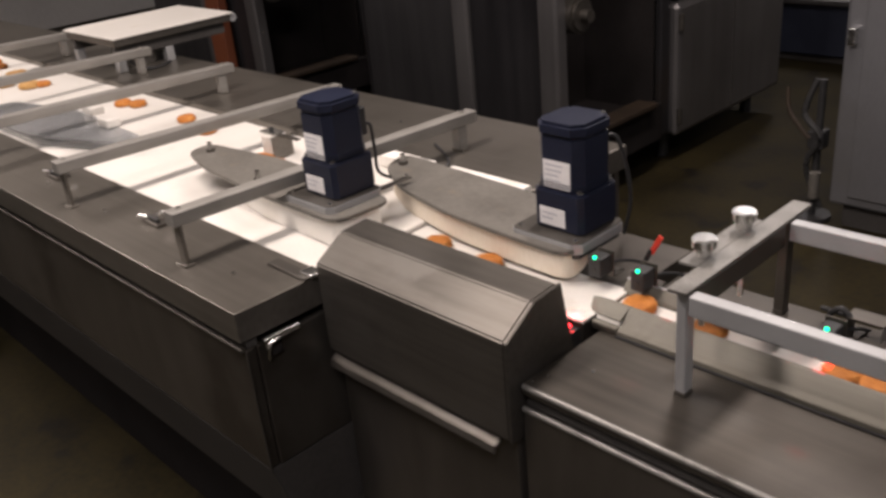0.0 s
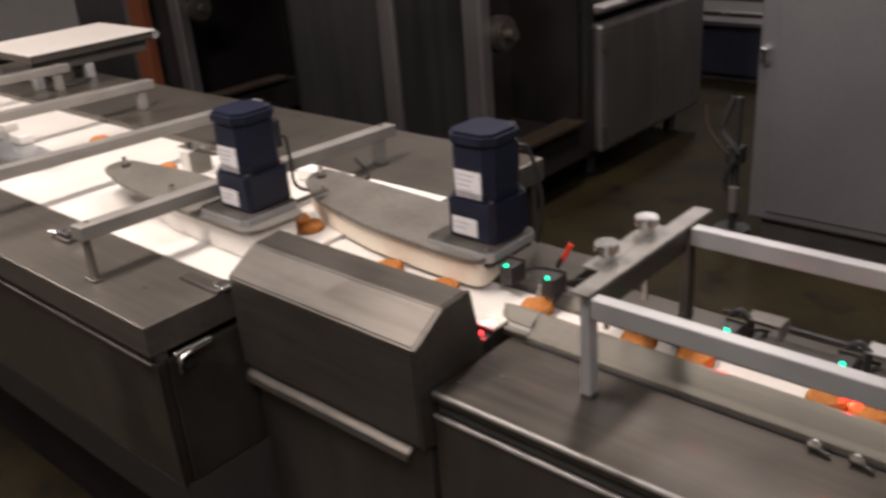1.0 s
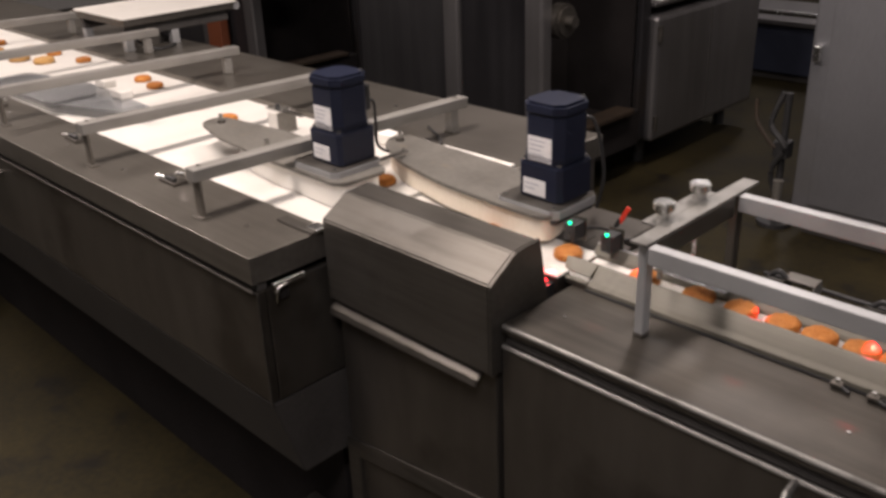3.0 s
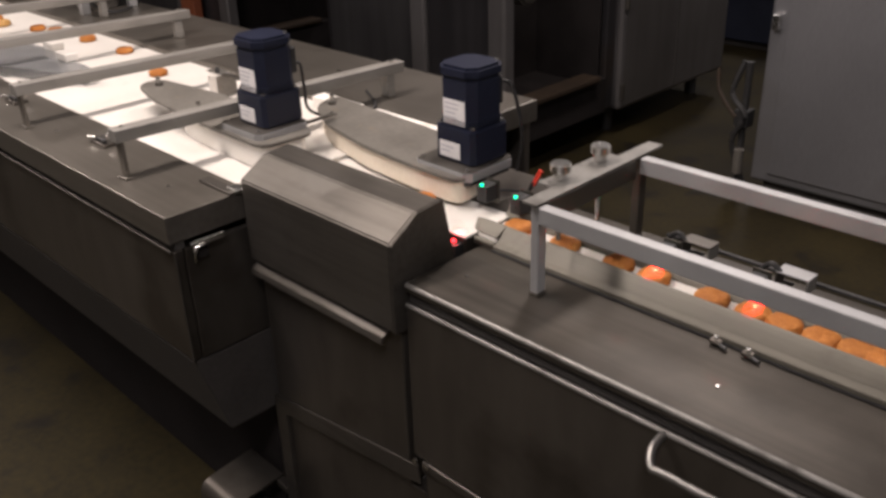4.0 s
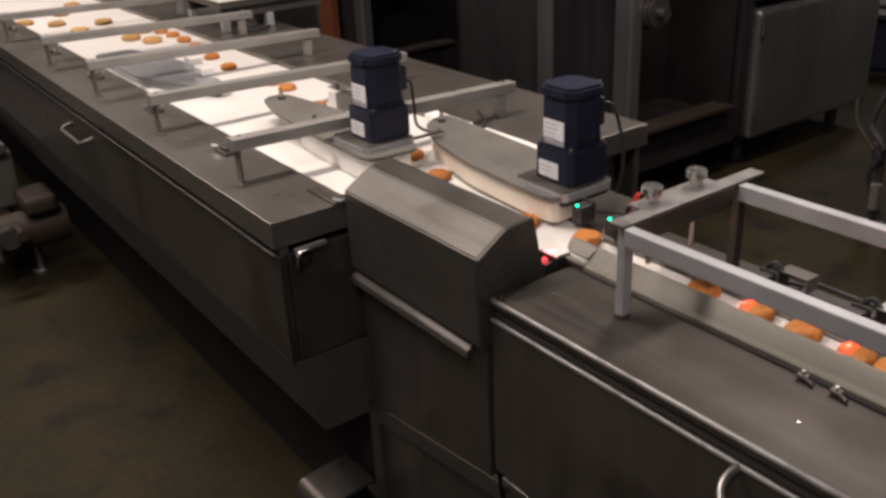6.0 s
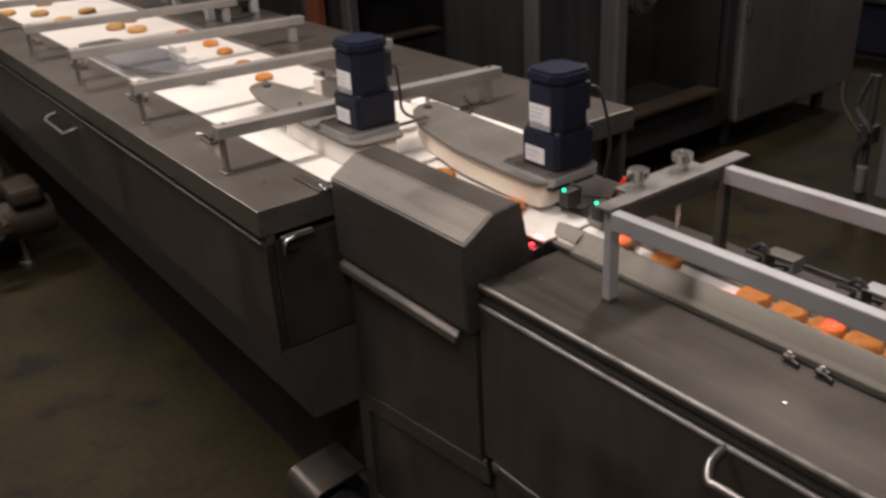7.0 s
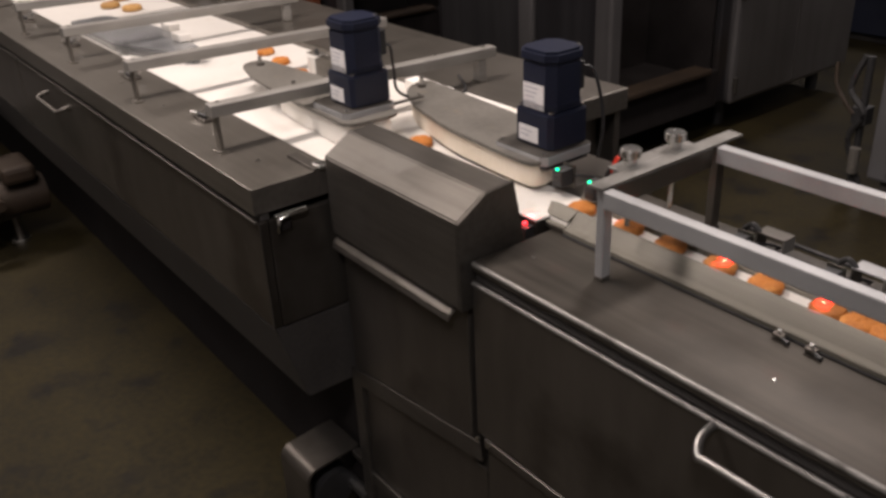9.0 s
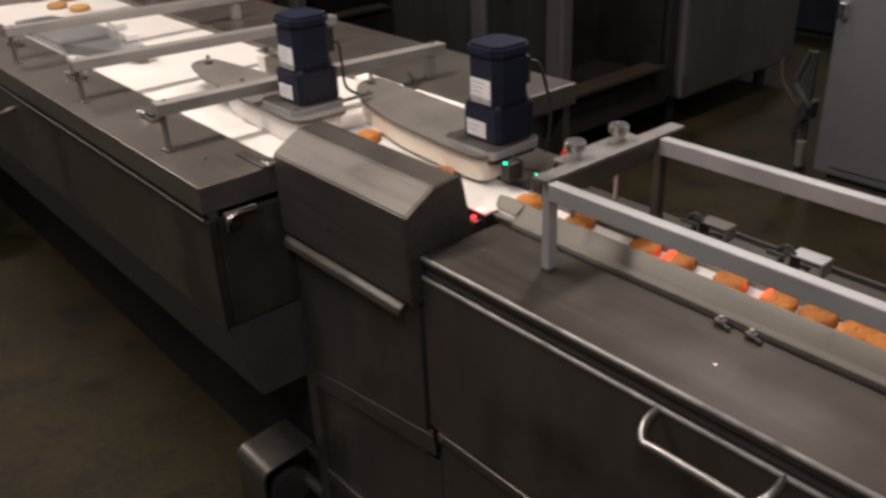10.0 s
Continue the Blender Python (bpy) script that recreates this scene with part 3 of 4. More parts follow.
part("wire", rod((0.22, 0.368, 0.866), (RX1, 0.362, 0.866), 0.004, 6), BLACK, rc, "", True)
for cx in (0.425, 0.47, 1.1, 1.15):
    cl = part("rail_clip", box(cx - 0.008, cx + 0.008, 0.151, 0.1635, 0.8528, 0.858, 0.002), STEEL_DARK, rc, "small black rail clip")
    part("clip_screw", rod((cx, 0.157, 0.858), (cx, 0.157, 0.863), 0.003, 8), CHROME, cl)
    part("clip_hook", rod((cx + 0.006, 0.154, 0.8545), (cx + 0.018, 0.150, 0.8535), 0.003, 6), BLACK, cl)

# ---- sensor frame over the lane ----
frame_ob = thing("lane_gantry", (0, 0, 0), 0, "bright aluminium frame standing over the lane", "frame")
part("front_beam", box(0.1855, RX1 - 0.3, 0.085, 0.103, 0.972, 0.9975, 0.002), ALU, frame_ob)
part("back_beam", box(0.1855, RX1 - 0.3, 0.327, 0.345, 0.972, 0.9975, 0.002), ALU, frame_ob)
part("cross_plate", box(0.158, 0.184, 0.084, 0.392, 0.9965, 1.001, 0.001), BAR, frame_ob)
# Web in darker steel than the frame, to paint its shaded side.
part("cross_web", box(0.180, 0.1842, 0.106, 0.321, 0.966, 0.996, 0.001), STEEL_DARK, frame_ob)
for py, pm in ((0.098, ALU), (0.346, STEEL_DARK)):
    pst = part("post", box(0.1625, 0.177, py, py + 0.018, 0.855, 0.996, 0.002), pm, frame_ob)
    part("post_foot", box(0.162, 0.1775, py - 0.0005, py + 0.0185, 0.85, 0.855, 0.001), STEEL, pst)
part("end_post", box(RX1 - 0.36, RX1 - 0.33, 0.081, 0.104, 0.85, 0.9715, 0.002), ALU, frame_ob)
part("end_post", box(RX1 - 0.36, RX1 - 0.33, 0.323, 0.346, 0.85, 0.9715, 0.002), ALU, frame_ob)
part("knob_mount", box(0.132, 0.1575, 0.15, 0.31, 0.9965, 1.0005, 0.001), BAR, frame_ob)
for ky in (0.178, 0.274):
    kn = part("knob", rod((0.150, ky, 1.0125), (0.150, ky, 1.026), 0.0155, 20, bevel=0.002), CHROME, frame_ob, "round chrome knob", True)
    part("collar", rod((0.150, ky, 1.001), (0.150, ky, 1.0125), 0.010, 16), CHROME, kn, "", True)
    part("screw_rod", rod((0.150, ky, 0.905), (0.150, ky, 1.001), 0.004, 10), CHROME, kn, "", True)
pb = part("press_bar", box(0.10, 0.24, 0.205, 0.252, 0.899, 0.905, 0.001), CLEAR, frame_ob, "smoked hold-down strip")


# ---- photo sensors ----
def photo_sensor(x, y, z, rz=0.0):
    s = thing("photo_sensor", (x, y, z), rz, "small black photo sensor with a green light on a bracket", "sensor", "photo sensors")
    part("body", box(-0.011, 0.011, -0.006, 0.022, 0, 0.030, 0.002), BLACK, s)
    part("light", rod((0, -0.004, 0.0295), (0, -0.004, 0.0325), 0.0028, 10), LED_GREEN, s, "lit green indicator", True)
    part("lens", rod((0, -0.006, 0.012), (0, -0.0075, 0.012), 0.004, 10), DARK, s, "", True)
    part("bracket", box(-0.014, 0.014, 0.0225, 0.025, -0.008, 0.034, 0.0006), STEEL, s)
    part("bracket_foot", box(-0.014, 0.014, 0.0252, 0.05, -0.008, -0.005, 0.0006), STEEL, s)
    part("cable", sweep(arc([(0, 0.018, 0.004), (0.004, 0.035, 0.01), (0.012, 0.07, 0.0), (0.02, 0.10, -0.016)], 5), 0.0025, 6), BLACK, s, "", True)
    return s


for sx, sy, sz in ((-0.056, 0.240, 0.886), (0.015, 0.243, 0.8835), (0.265, 0.282, 0.8605), (0.408, 0.282, 0.8605)):
    photo_sensor(sx, sy, sz + 0.0)

emitter = thing("beam_emitter", (-0.03, 0.14, 0.8505), 0, "small dark sensor with a glowing red lens beside the belt", "sensor")
part("body", box(-0.012, 0.014, -0.012, 0.0075, -0.03, 0.006, 0.0015), BLACK, emitter)
part("lens", rod((0, 0.0005, 0.006), (0, -0.001, 0.009), 0.0036, 12), LED_RED, emitter, "glowing red lens", True)

# ---- fittings behind the lane ----
for bx in (0.268, 0.418, 0.60):
    br = thing("sensor_bracket", (bx, 0.325, 0.85), 0, "small bent steel bracket with a dark clip", "bracket", "brackets behind the lane")
    part("plate", box(0.0, 0.048, 0.0, 0.028, 0.036, 0.039, 0.0006), STEEL if bx < 0.3 else ALU, br, "bent plate")
    part("upright", box(0.0, 0.003, 0.0, 0.028, 0.0, 0.0358, 0.0006), STEEL, br)
    part("flange", box(0.045, 0.048, 0.0, 0.028, 0.016, 0.0358, 0.0006), BAR, br)
    part("clip", sweep(arc([(-0.012, 0.004, 0.012), (-0.022, 0.004, 0.030), (-0.008, 0.004, 0.046), (0.006, 0.004, 0.036)], 4), 0.004, 8), BLACK, br, "", True)
tag = thing("marker_tab", (-0.045, 0.325, 0.85), 0, "slanted red plastic tab on a short stalk", "marker")
part("tab", box(-0.004, 0.004, -0.002, 0.002, 0.055, 0.09, 0.001, None, pose(0, 0, 0, 0, 28, 0)), RED_PLASTIC, tag, "red plastic tab")
part("stalk", rod((0, 0, 0), (0.026, 0, 0.055), 0.004, 8), BLACK, tag, "", True)
strap = thing("tie_strap", (0, 0, 0), 0, "narrow aluminium strap between the two guides", "bracket")
part("strap", box(-0.506, -0.494, 0.20, 0.285, 0.9335, 0.937, 0.001), STEEL, strap)
for y in (0.208, 0.277):
    part("screw", rod((-0.5, y, 0.937), (-0.5, y, 0.941), 0.004, 8), CHROME, strap, "", True)
pin = thing("pulley_bracket", (-0.985, 0.318, 0.8745), 0, "pale upright roller under a small bright bracket", "roller")
part("roller", rod((0, 0, 0.001), (0, 0, 0.052), 0.024, 24, bevel=0.002), BELT, pin, "pale upright roller", True)
part("bracket", box(-0.032, 0.026, -0.012, 0.02, 0.0525, 0.056, 0.001), CHROME, pin, "bright bracket plate")
part("bracket_arm", box(0.0262, 0.10, -0.006, 0.006, 0.0525, 0.056, 0.001), STEEL, pin)
part("nut", rod((0, 0, 0.056), (0, 0, 0.066), 0.006, 6), BLACK, pin)
part("guard", box(0.026, 0.030, -0.022, 0.03, 0.002, 0.052, 0.001), PLATE, pin)

# ---- upstream deflector lying on the belt ----
defl = thing("deflector_plate", (0, 0, 0.8742), 0, "grey deflector plate with two white end blocks", "guide rail")
part("plate", prism(rounded([(-2.02, 0.02), (-1.62, 0.02), (-1.30, 0.13), (-1.31, 0.175), (-1.70, 0.20), (-2.02, 0.14)], 0.03, 4), 0.024, 0.030, 0.001), CLEAR, defl)
part("edge", prism(rounded([(-2.00, 0.03), (-1.62, 0.03), (-1.33, 0.135), (-1.34, 0.165), (-1.70, 0.19), (-2.00, 0.13)], 0.03, 4), 0.0, 0.0238, 0), CLEAR, defl, "smoked edge strip")
for bx, by in ((-1.645, 0.205), (-1.49, 0.175)):
    part("end_block", box(bx - 0.03, bx + 0.03, by - 0.018, by + 0.018, 0.0305, 0.052, 0.003), BELT, defl, "white plastic end block")

# ---- raised feed conveyor crossing the far part of the table ----
feed = thing("feed_table", (-2.265, 0.0, TZ), 0, "raised feed plate with a white top beside the wide belt", "conveyor")
part("belt", box(-0.185, 0.185, 0.49, 0.93, 0.106, 0.112, 0.002), BELT, feed, "white belt")
part("bed", box(-0.178, 0.178, 0.495, 0.92, 0.082, 0.1055, 0.003), STEEL, feed)
for lx in (-0.15, 0.15):
    part("side_beam", box(lx - 0.012, lx + 0.012, 0.50, 0.90, 0.046, 0.0815, 0.002), DARK, feed)
    for ly in (0.515, 0.685):
        part("leg", box(lx - 0.014, lx + 0.014, ly - 0.014, ly + 0.014, 0, 0.0458, 0.002), ALU, feed)
part("nose_roller", rod((-0.17, 0.935, 0.092), (0.17, 0.935, 0.092), 0.014, 16), ALU, feed, "", True)
part("drive_box", prism(rounded([(0.0, 0.54), (0.13, 0.54), (0.13, 0.66), (0.0, 0.66)], 0.03, 5), 0.0, 0.0455, 0.006), PLATE, feed, "rounded grey drive box", True)
part("cable", sweep(arc([(0.165, 0.52, 0.06), (0.21, 0.53, 0.03), (0.23, 0.58, 0.006), (0.2, 0.66, 0.006)], 6), 0.005, 8), BLACK, feed, "", True)
orange = thing("orange_column", (-3.80, 1.86, 0), 0, "narrow orange brown painted column beside the far machine", "column")
part("column", box(-0.07, 0.07, -0.03, 0.025, 0.02, 2.2, 0.006), ORANGE, orange)
part("base", box(-0.10, 0.10, -0.05, 0.032, 0, 0.0195, 0.003), ORANGE, orange)

# ---- low drive unit by the far end of the table ----
drive = thing("drive_unit", (-2.58, -0.2, 0), 0, "greasy low drive unit with a steel drum on a levelling foot", "machine")
part("frame", box(-1.4, -0.14, -0.42, 0.02, 0.24, 0.46, 0.01), GREEN_PAINT, drive, "grey green painted frame")
part("top_pan", box(-1.4, -0.10, -0.44, 0.0, 0.461, 0.50, 0.006), DARK, drive)
part("drum", rod((0.0, -0.13, 0.185), (0.0, 0.13, 0.185), 0.075, 24, bevel=0.006), RUST, drive, "dark greasy drum", True)
part("rim", rod((0.0, -0.138, 0.185), (0.0, -0.1305, 0.185), 0.079, 24, bevel=0.002), STEEL, drive, "worn bright rim", True)
# Near-black disc on the drum's end stands for its shaded hollow.
part("flange", rod((0.02, -0.145, 0.185), (0.02, -0.131, 0.185), 0.066, 24), SHADE_BLACK, drive, "", True)
part("gearbox", box(-0.10, 0.10, -0.02, 0.10, 0.262, 0.33, 0.02), RUST, drive, "dark greasy gearbox")
part("shaft", rod((-0.3, -0.06, 0.22), (0.16, -0.06, 0.22), 0.02, 12), RUST, drive, "", True)
part("bearing", rod((0.10, -0.10, 0.21), (0.14, -0.10, 0.21), 0.042, 16, bevel=0.004), STEEL, drive, "", True)
ft = part("foot_stem", rod((0.0, 0.0, 0.02), (0.0, 0.0, 0.12), 0.013, 10), STEEL_DARK, drive, "", True)
for k in range(6):
    a = k * math.pi / 3
    part("bolt", rod((0.035 * math.cos(a) + 0.02, -0.152, 0.185 + 0.035 * math.sin(a)), (0.035 * math.cos(a) + 0.02, -0.144, 0.185 + 0.035 * math.sin(a)), 0.007, 8), CHROME, drive, "", True)
part("guard", sweep(arc([(-0.10, -0.16, 0.30), (0.02, -0.17, 0.30), (0.13, -0.15, 0.24), (0.15, -0.15, 0.14)], 5), 0.012, 8), STEEL_DARK, drive, "bent steel guard rod", True)
part("foot_pad", rod((0, 0, 0), (0, 0, 0.02), 0.035, 16, bevel=0.003), CHROME, ft, "bright levelling pad", True)
for fx in (-1.3, -0.4):
    for fy in (-0.36, -0.02):
        part("leg", box(fx - 0.03, fx + 0.03, fy - 0.03, fy + 0.03, 0, 0.24, 0.003), GREEN_PAINT, drive)


# ---- machines behind the line ----
def oven(x):
    o = thing("oven_machine", (x, 1.9, 0), 0, "tall dull steel oven machine with a dark side opening", "machine", "ovens behind the line")
    part("body", box(-1.16, -0.42, 0.03, 1.78, 0.16, 2.3, 0.01), MACHINE, o)
    part("rear_body", box(-0.419, -0.10, 0.80, 1.78, 0.16, 2.3, 0.006), DARK, o)
    part("opening_roof", box(-0.419, -0.03, 0.07, 0.72, 2.2, 2.3, 0.004), MACHINE, o)
    # Opening lined near black, so its shade is in the colour.
    part("opening_floor", box(-0.419, -0.03, 0.07, 0.72, 0.16, 0.28, 0.004), SHADE_BLACK, o)
    part("opening_back", box(-0.4195, -0.40, 0.07, 0.72, 0.281, 2.199, 0), SHADE_BLACK, o, "inside of the opening, coloured as deep shade")
    part("opening_cheek", box(-0.399, -0.03, 0.0605, 0.069, 0.281, 2.199, 0), SHADE_BLACK, o)
    part("opening_cheek", box(-0.399, -0.03, 0.711, 0.7195, 0.281, 2.199, 0), SHADE_BLACK, o)
    part("front_panel", box(-1.10, -0.53, 0.004, 0.028, 0.2, 2.25, 0.006), OVEN_FRONT, o, "satin grey front panel")
    part("front_panel", box(-0.43, -0.075, 0.010, 0.028, 0.2, 2.25, 0.006), MACHINE, o, "dark recessed panel")
    part("pillar", box(-0.525, -0.435, -0.012, 0.029, 0.16, 2.3, 0.012), PALE_STEEL, o, "pale vertical pillar")
    part("pillar", box(-0.072, 0.02, -0.008, 0.06, 0.16, 2.3, 0.012), PALE_STEEL, o, "pale vertical pillar")
    wh = part("hand_wheel", rod((-0.02, 0.12, 0.82), (0.05, 0.12, 0.82), 0.07, 20, bevel=0.012), STEEL, o, "dull round hand wheel", True)
    part("hub", rod((0.05, 0.12, 0.82), (0.085, 0.12, 0.82), 0.024, 14), STEEL, wh, "", True)
    part("spindle", rod((-0.39, 0.12, 0.82), (-0.021, 0.12, 0.82), 0.018, 12), STEEL_DARK, wh, "", True)
    part("stile", box(-0.029, 0.005, 0.722, 0.79, 0.16, 2.3, 0.006), MACHINE, o)
    d = part("side_door", box(-0.099, 0.04, 0.80, 1.78, 0.14, 0.735, 0.022), PALE_STEEL, o, "steel lower side door with rounded edges")
    part("seam", box(0.0395, 0.0425, 1.27, 1.278, 0.17, 0.71, 0), DARK, d)
    part("hinge", rod((0.043, 0.815, 0.62), (0.043, 0.815, 0.69), 0.012, 10), STEEL, d, "", True)
    part("hinge", rod((0.043, 0.815, 0.2), (0.043, 0.815, 0.27), 0.012, 10), STEEL, d, "", True)
    part("upper_shelf", box(-0.099, 0.02, 0.80, 1.72, 0.775, 0.79, 0.003), PALE_STEEL, o)
    part("pale_tray", box(-0.06, 0.015, 0.86, 1.05, 0.791, 0.80, 0.003), LABEL, o, "pale tray on the shelf")
    part("ledge", box(-0.029, 0.07, -0.05, 0.60, 0.335, 0.36, 0.006), RUST, o, "brown greasy ledge")
    # Near-black block gives the shade below the ledge.
    part("skirt", box(-0.029, 0.03, 0.05, 0.7, 0.16, 0.33, 0.006), SHADE_BLACK, o)
    for fy in (0.1, 0.9, 1.7):
        for fx in (-1.05, -0.1):
            part("foot", rod((fx, fy, 0), (fx, fy, 0.16), 0.03, 12), BLACK, o, "", True)
    return o


oven(-1.48)
oven(-3.50)

panelcab = thing("control_cabinet", (0, 0, 0), 0, "tall smooth grey steel control cabinet", "cabinet")
part("body", box(-0.62, 0.95, 2.43, 3.2, 0.10, 2.2, 0.012), CABINET, panelcab)
part("plinth", box(-0.58, 0.9, 2.47, 3.16, 0.0, 0.0995, 0.004), DARK, panelcab)
part("door", box(-0.55, 0.2, 2.418, 2.429, 0.14, 2.16, 0.004), CABINET, panelcab, "smooth satin steel door")
part("latch", box(-0.60, -0.575, 2.40, 2.4295, 0.70, 0.76, 0.004), CHROME, panelcab, "small bright latch")
stand = thing("cable_stand", (-0.70, 2.48, 0), 0, "dark stand with bundled cables beside the cabinet", "stand")
part("post", rod((0, 0, 0.02), (0, 0, 0.55), 0.014, 10), BLACK, stand, "", True)
part("base", rod((0, 0, 0), (0, 0, 0.02), 0.07, 16), BLACK, stand, "", True)
part("cable", sweep(arc([(-0.02, 0, 0.55), (-0.05, -0.02, 0.42), (0.02, -0.03, 0.34), (-0.03, -0.02, 0.22), (0.03, 0.0, 0.05)], 6), 0.012, 8), BLACK, stand, "", True)
part("junction_box", box(-0.03, 0.03, -0.03, 0.03, 0.29, 0.36, 0.005), BLACK, stand)
part("cable", sweep(arc([(-0.14, 0.02, 0.50), (-0.12, 0.0, 0.42), (-0.06, -0.02, 0.36), (-0.02, -0.03, 0.33)], 6), 0.008, 8), RUST, stand, "brown cable", True)
part("socket", rod((0.012, -0.03, 0.1), (0.012, -0.03, 0.2), 0.02, 12), PLATE, stand, "pale socket", True)
bench = thing("low_bench", (-1.9, 4.9, 0), 0, "dark low bench with a pale top edge", "bench")
part("top", box(-0.35, 0.6, -0.3, 0.4, 0.36, 0.39, 0.004), PALE_STEEL, bench)
part("case", box(-0.30, 0.55, -0.25, 0.35, 0.05, 0.358, 0.006), PAPER_BLUE, bench)
part("pipe", rod((-0.34, -0.31, 0.44), (0.58, -0.31, 0.44), 0.018, 12), CHROME, bench, "bright pipe", True)
for px in (-0.3, 0.54):
    part("pipe_post", box(px - 0.012, px + 0.012, -0.318, -0.302, 0.06, 0.425, 0.002), STEEL_DARK, bench)
part("foot_rail", box(-0.30, 0.55, -0.22, 0.32, 0, 0.049, 0.004), DARK, bench)


# ---- cookies ----
def cookie_mesh(seed, mat, r=0.0245, h=0.015):
    rnd = random.Random(seed)
    bm = bmesh.new()
    n = 26
    prof = [(0.82, 0.0), (0.97, 0.16), (1.0, 0.42), (0.96, 0.72), (0.84, 0.93), (0.62, 1.0), (0.33, 1.03)]
    rings = []
    for a, z in prof:
        rings.append([bm.verts.new((r * a * (1 + rnd.uniform(-0.025, 0.025)) * math.cos(2 * math.pi * k / n), r * a * (1 + rnd.uniform(-0.025, 0.025)) * math.sin(2 * math.pi * k / n), h * z * (1 + (rnd.uniform(-0.09, 0.09) if z > 0.5 else 0)))) for k in range(n)])
    for p, q in zip(rings, rings[1:]):
        for k in range(n):
            bm.faces.new((p[k], p[(k + 1) % n], q[(k + 1) % n], q[k]))
    bm.faces.new(rings[0][::-1])
    top = bm.verts.new((0, 0, h * 1.02))
    for k in range(n):
        bm.faces.new((rings[-1][k], rings[-1][(k + 1) % n], top))
    return mesh_of(bm, "cookie", mat, True)


COOKIES = [cookie_mesh(s, COOKIE) for s in range(5)]
PALE = [cookie_mesh(10 + s, COOKIE_PALE, 0.034, 0.018) for s in range(4)]

# where each cookie is along the line: seconds and metres, in the order in which they pass
RUNS = [
    [(0, 0.352), (0.5, 0.462), (1, 0.505), (1.5, 0.55)],
    [(0, 0.308), (0.5, 0.41), (1, 0.459), (1.5, 0.502)],
    [(0, 0.134), (0.5, 0.211), (1, 0.411), (1.5, 0.458), (2, 0.50)],
    [(0, 0.027), (0.5, 0.132), (1, 0.248), (1.5, 0.323), (2, 0.416), (3.5, 0.585)],
    [(0, -0.232), (0.5, 0.038), (1, 0.168), (1.5, 0.242), (2, 0.337), (3.5, 0.54), (4, 0.604)],
    [(0.5, -0.14), (1, 0.005), (1.5, 0.156), (2, 0.271), (3.5, 0.502), (4, 0.574)],
    [(0.5, -0.424), (1, -0.146), (1.5, -0.048), (2, 0.193), (3.5, 0.457), (4, 0.529), (4.5, 0.545)],
    [(0.9, -0.39), (1, -0.264), (1.5, -0.119), (2, 0.132), (3.5, 0.41), (4, 0.48), (4.5, 0.496), (5, 0.58)],
    [(1.5, -0.289), (2, 0.049), (3.5, 0.358), (4, 0.437), (4.5, 0.454), (5, 0.52)],
    [(1.7, -0.25), (2, -0.047), (3.5, 0.306), (4, 0.377), (4.5, 0.405), (5, 0.471), (5.5, 0.51)],
    [(2, -0.143), (3.5, 0.215), (4, 0.285), (4.5, 0.35), (5, 0.425), (5.5, 0.46), (7, 0.58)],
    [(2.6, -0.2), (3.5, 0.155), (4, 0.224), (4.5, 0.26), (5, 0.356), (5.5, 0.412), (7, 0.53)],
    [(3.0, -0.2), (3.5, 0.041), (4, 0.125), (4.5, 0.17), (5, 0.269), (5.5, 0.324), (7, 0.479), (7.5, 0.552)],
    [(3.5, -0.31), (4, 0.032), (4.5, 0.04), (5, 0.187), (5.5, 0.242), (7, 0.43), (7.5, 0.502), (8, 0.54), (8.5, 0.556)],
    [(4, -0.158), (4.5, -0.066), (5, -0.038), (5.5, 0.133), (7, 0.376), (7.5, 0.454), (8, 0.49), (8.5, 0.515), (9, 0.563)],
    [(5, -0.322), (5.5, -0.192), (7, 0.321), (7.5, 0.412), (8, 0.441), (8.5, 0.475), (9, 0.526), (9.5, 0.565), (10, 0.6)],
    [(5.5, -0.286), (5.8, -0.2), (7, 0.168), (7.5, 0.287), (8, 0.324), (8.5, 0.416), (9, 0.489), (9.5, 0.52), (10, 0.568)],
    [(6.3, -0.3), (7, 0.08), (7.5, 0.193), (8, 0.232), (8.5, 0.32), (9, 0.445), (9.5, 0.473), (10, 0.516)],
    [(6.6, -0.3), (7, -0.141), (7.2, 0.02), (7.5, 0.07), (8, 0.111), (8.5, 0.209), (9, 0.354), (9.5, 0.416), (10, 0.462)],
    [(7.2, -0.26), (7.5, -0.066), (7.7, 0.01), (8, 0.02), (8.5, 0.119), (9, 0.28), (9.5, 0.338), (10, 0.39)],
    [(7.5, -0.403), (7.7, -0.23), (8, -0.213), (8.2, -0.19), (8.5, 0.006), (9, 0.192), (9.5, 0.252), (10, 0.306)],
    [(8.1, -0.38), (8.3, -0.24), (8.5, -0.07), (9, 0.11), (9.5, 0.211), (10, 0.246)],
    [(8.5, -0.307), (8.7, -0.21), (9, 0.012), (9.5, 0.078), (10, 0.121)],
    [(9, -0.42), (9.2, -0.24), (9.5, -0.087), (10, 0.011)],
    [(9.5, -0.413), (9.8, -0.27), (10, -0.176)],
    [(9.7, -0.56), (10, -0.43)],
    [(10, -0.60)],
    [(10, -0.74)],
    [(10, -0.86)],
]
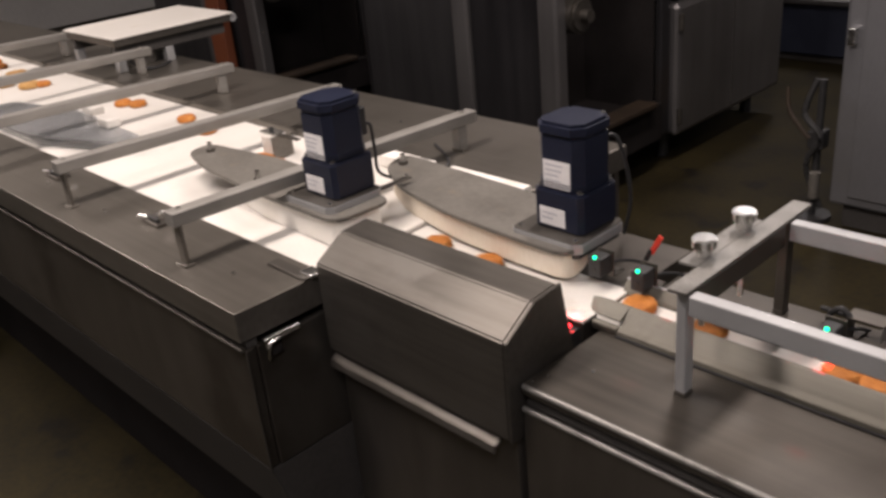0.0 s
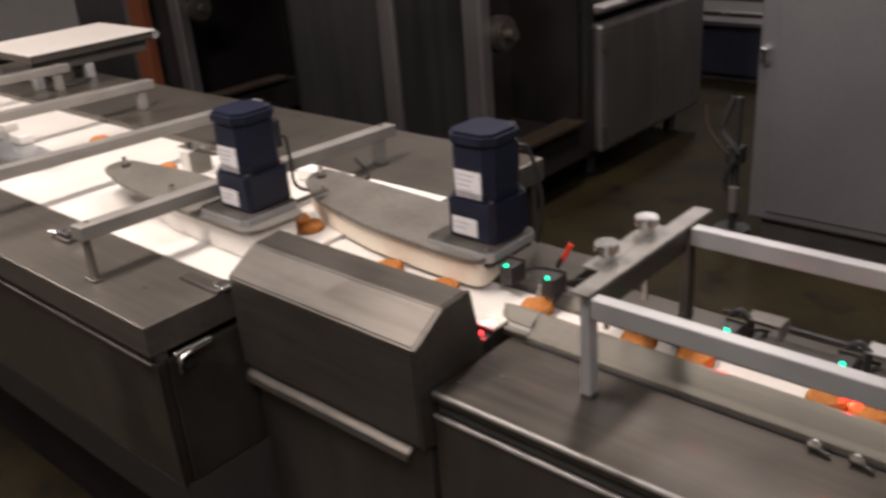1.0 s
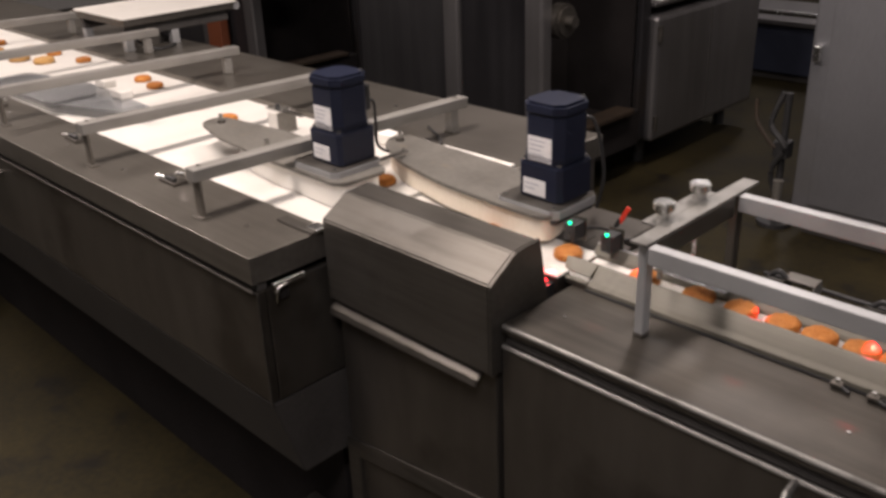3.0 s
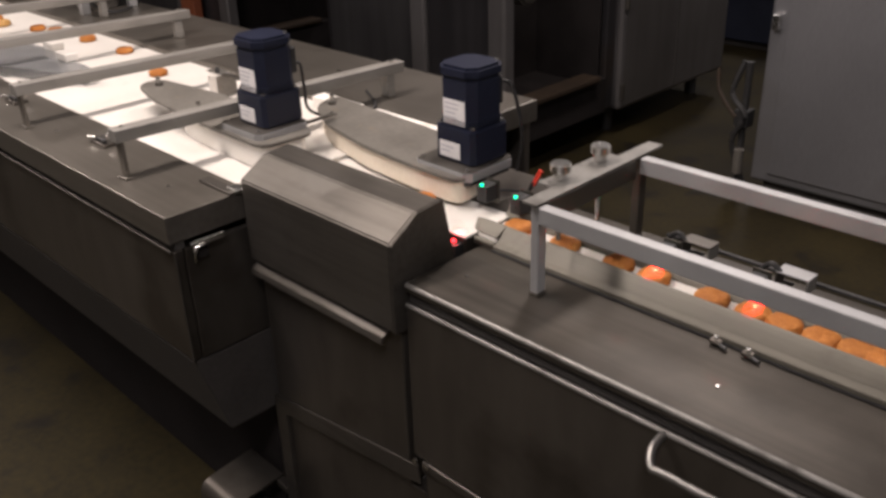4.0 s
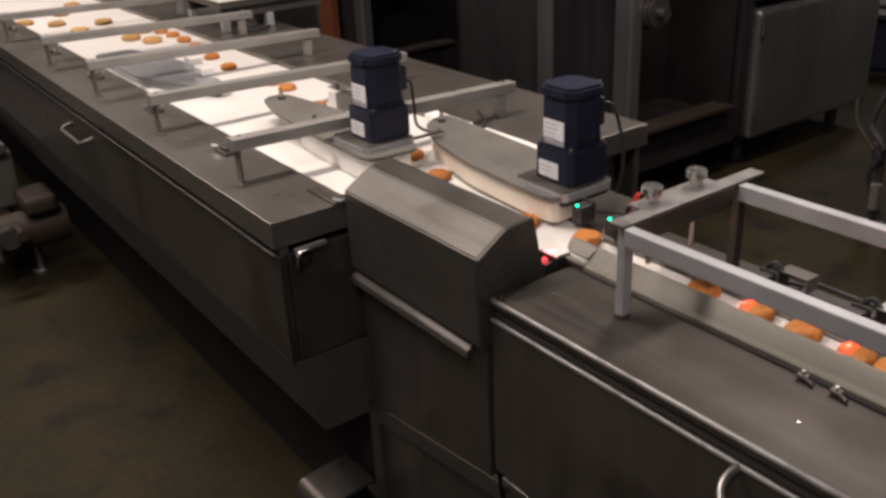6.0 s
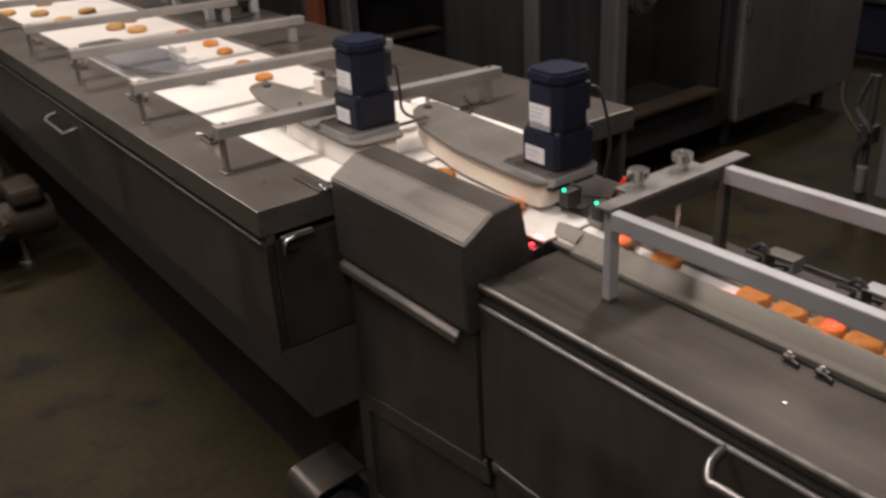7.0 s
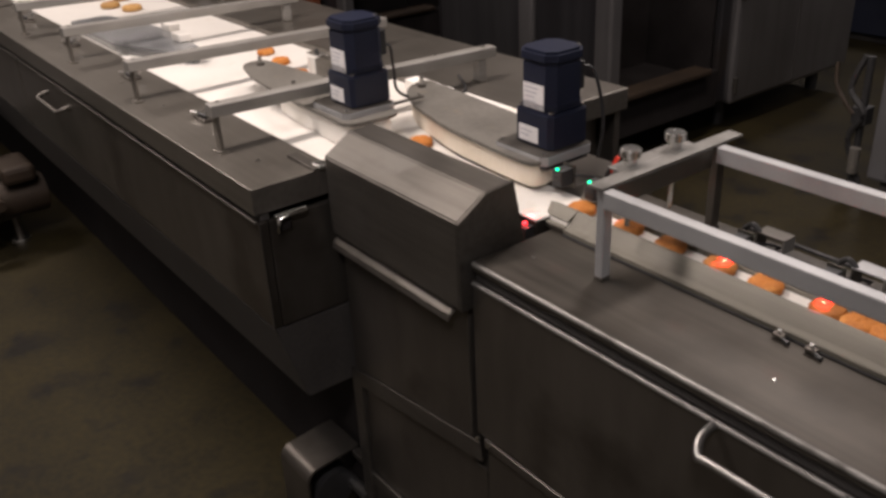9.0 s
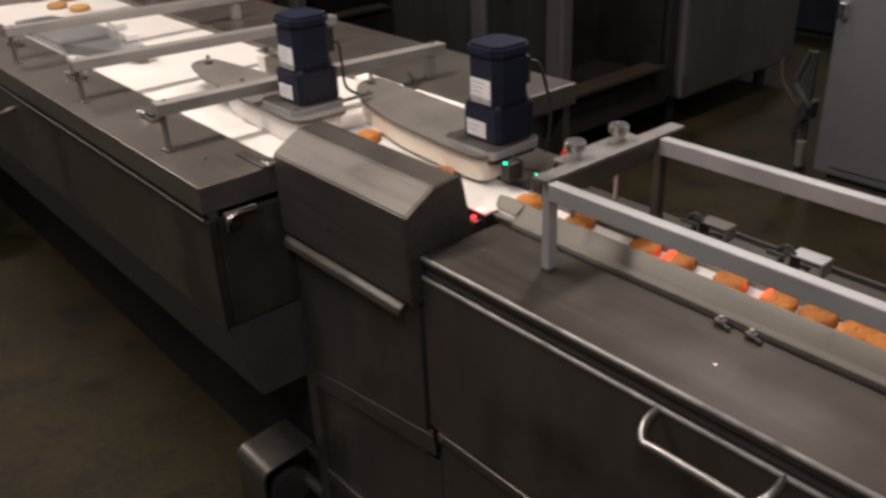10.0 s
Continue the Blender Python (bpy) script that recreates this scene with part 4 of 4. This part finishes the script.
GUIDE_LINE = [(-3.2, 0.30), (-1.6, 0.30), (-0.95, 0.275), (-0.7, 0.262), (-0.5, 0.236), (-0.34, 0.199), (-0.1, 0.193), (-0.06, 0.207), (-0.02, 0.226), (0.12, 0.2285), (2.6, 0.2288)]
HEIGHTS = [(-3.2, 0.8743), (-0.47, 0.8743), (-0.42, 0.8674), (-0.03, 0.8674), (0.01, 0.8629), (2.6, 0.8629)]


def between(table_rows, x):
    for (a, u), (b, v) in zip(table_rows, table_rows[1:]):
        if x <= b:
            return u + (v - u) * (max(x, a) - a) / (b - a)
    return table_rows[-1][1]


def along(run, t):
    """Metres along the line at t: it drifts in on the wide belt, then follows its run, then moves off with the queue."""
    if t < run[0][0]:
        x, back = run[0][1], run[0][0] - t
        fast = max(0.0, (x + 1.3) / 0.42)
        return x - 0.42 * back if back < fast else -1.3 - 0.36 * (back - fast)
    if t > run[-1][0]:
        return run[-1][1] + 0.10 * (t - run[-1][0])
    return between(run, t)


moving = []
for i, run in enumerate(RUNS):
    c = tagged(new("cookie", COOKIES[i % 5]), "round golden brown cookie on the white belt", "cookie", "cookies on the line")
    moving.append((c, run, 53 * i))

# a loose crowd of paler cookies arriving on the wide belt
crowd = []
for i, (x, y) in enumerate(((-2.63, 0.145), (-2.53, 0.232), (-2.33, 0.24), (-2.22, 0.278), (-2.44, 0.32), (-2.99, 0.03), (-2.86, 0.12), (-2.75, 0.27), (-3.1, 0.2), (-3.2, 0.1), (-3.3, 0.3))):
    c = tagged(new("cookie", PALE[i % 4]), "pale golden cookie in a loose crowd on the wide belt", "cookie", "cookies arriving")
    crowd.append((c, x, y, 71 * i))


def motions():
    for c, run, turn in moving:
        rows = []
        for k in range(0, 41):
            t = k * 0.25
            x = along(run, t)
            y = between(GUIDE_LINE, x)
            if x < -1.0:
                y += 0.07 * abs(math.sin(turn)) * min(1.0, (-1.0 - x) / 0.5)
            x = max(x, -4.9 + 0.01 * k)
            rows.append((t, pose(x, y, between(HEIGHTS, x), 0, 0, turn)))
        walk(c, rows)
    for c, x, y, turn in crowd:
        walk(c, [(t, pose(x + 0.012 * (t - 5.5), y, 0.8743, 0, 0, turn)) for t in (0.0, 10.0)])


motions()
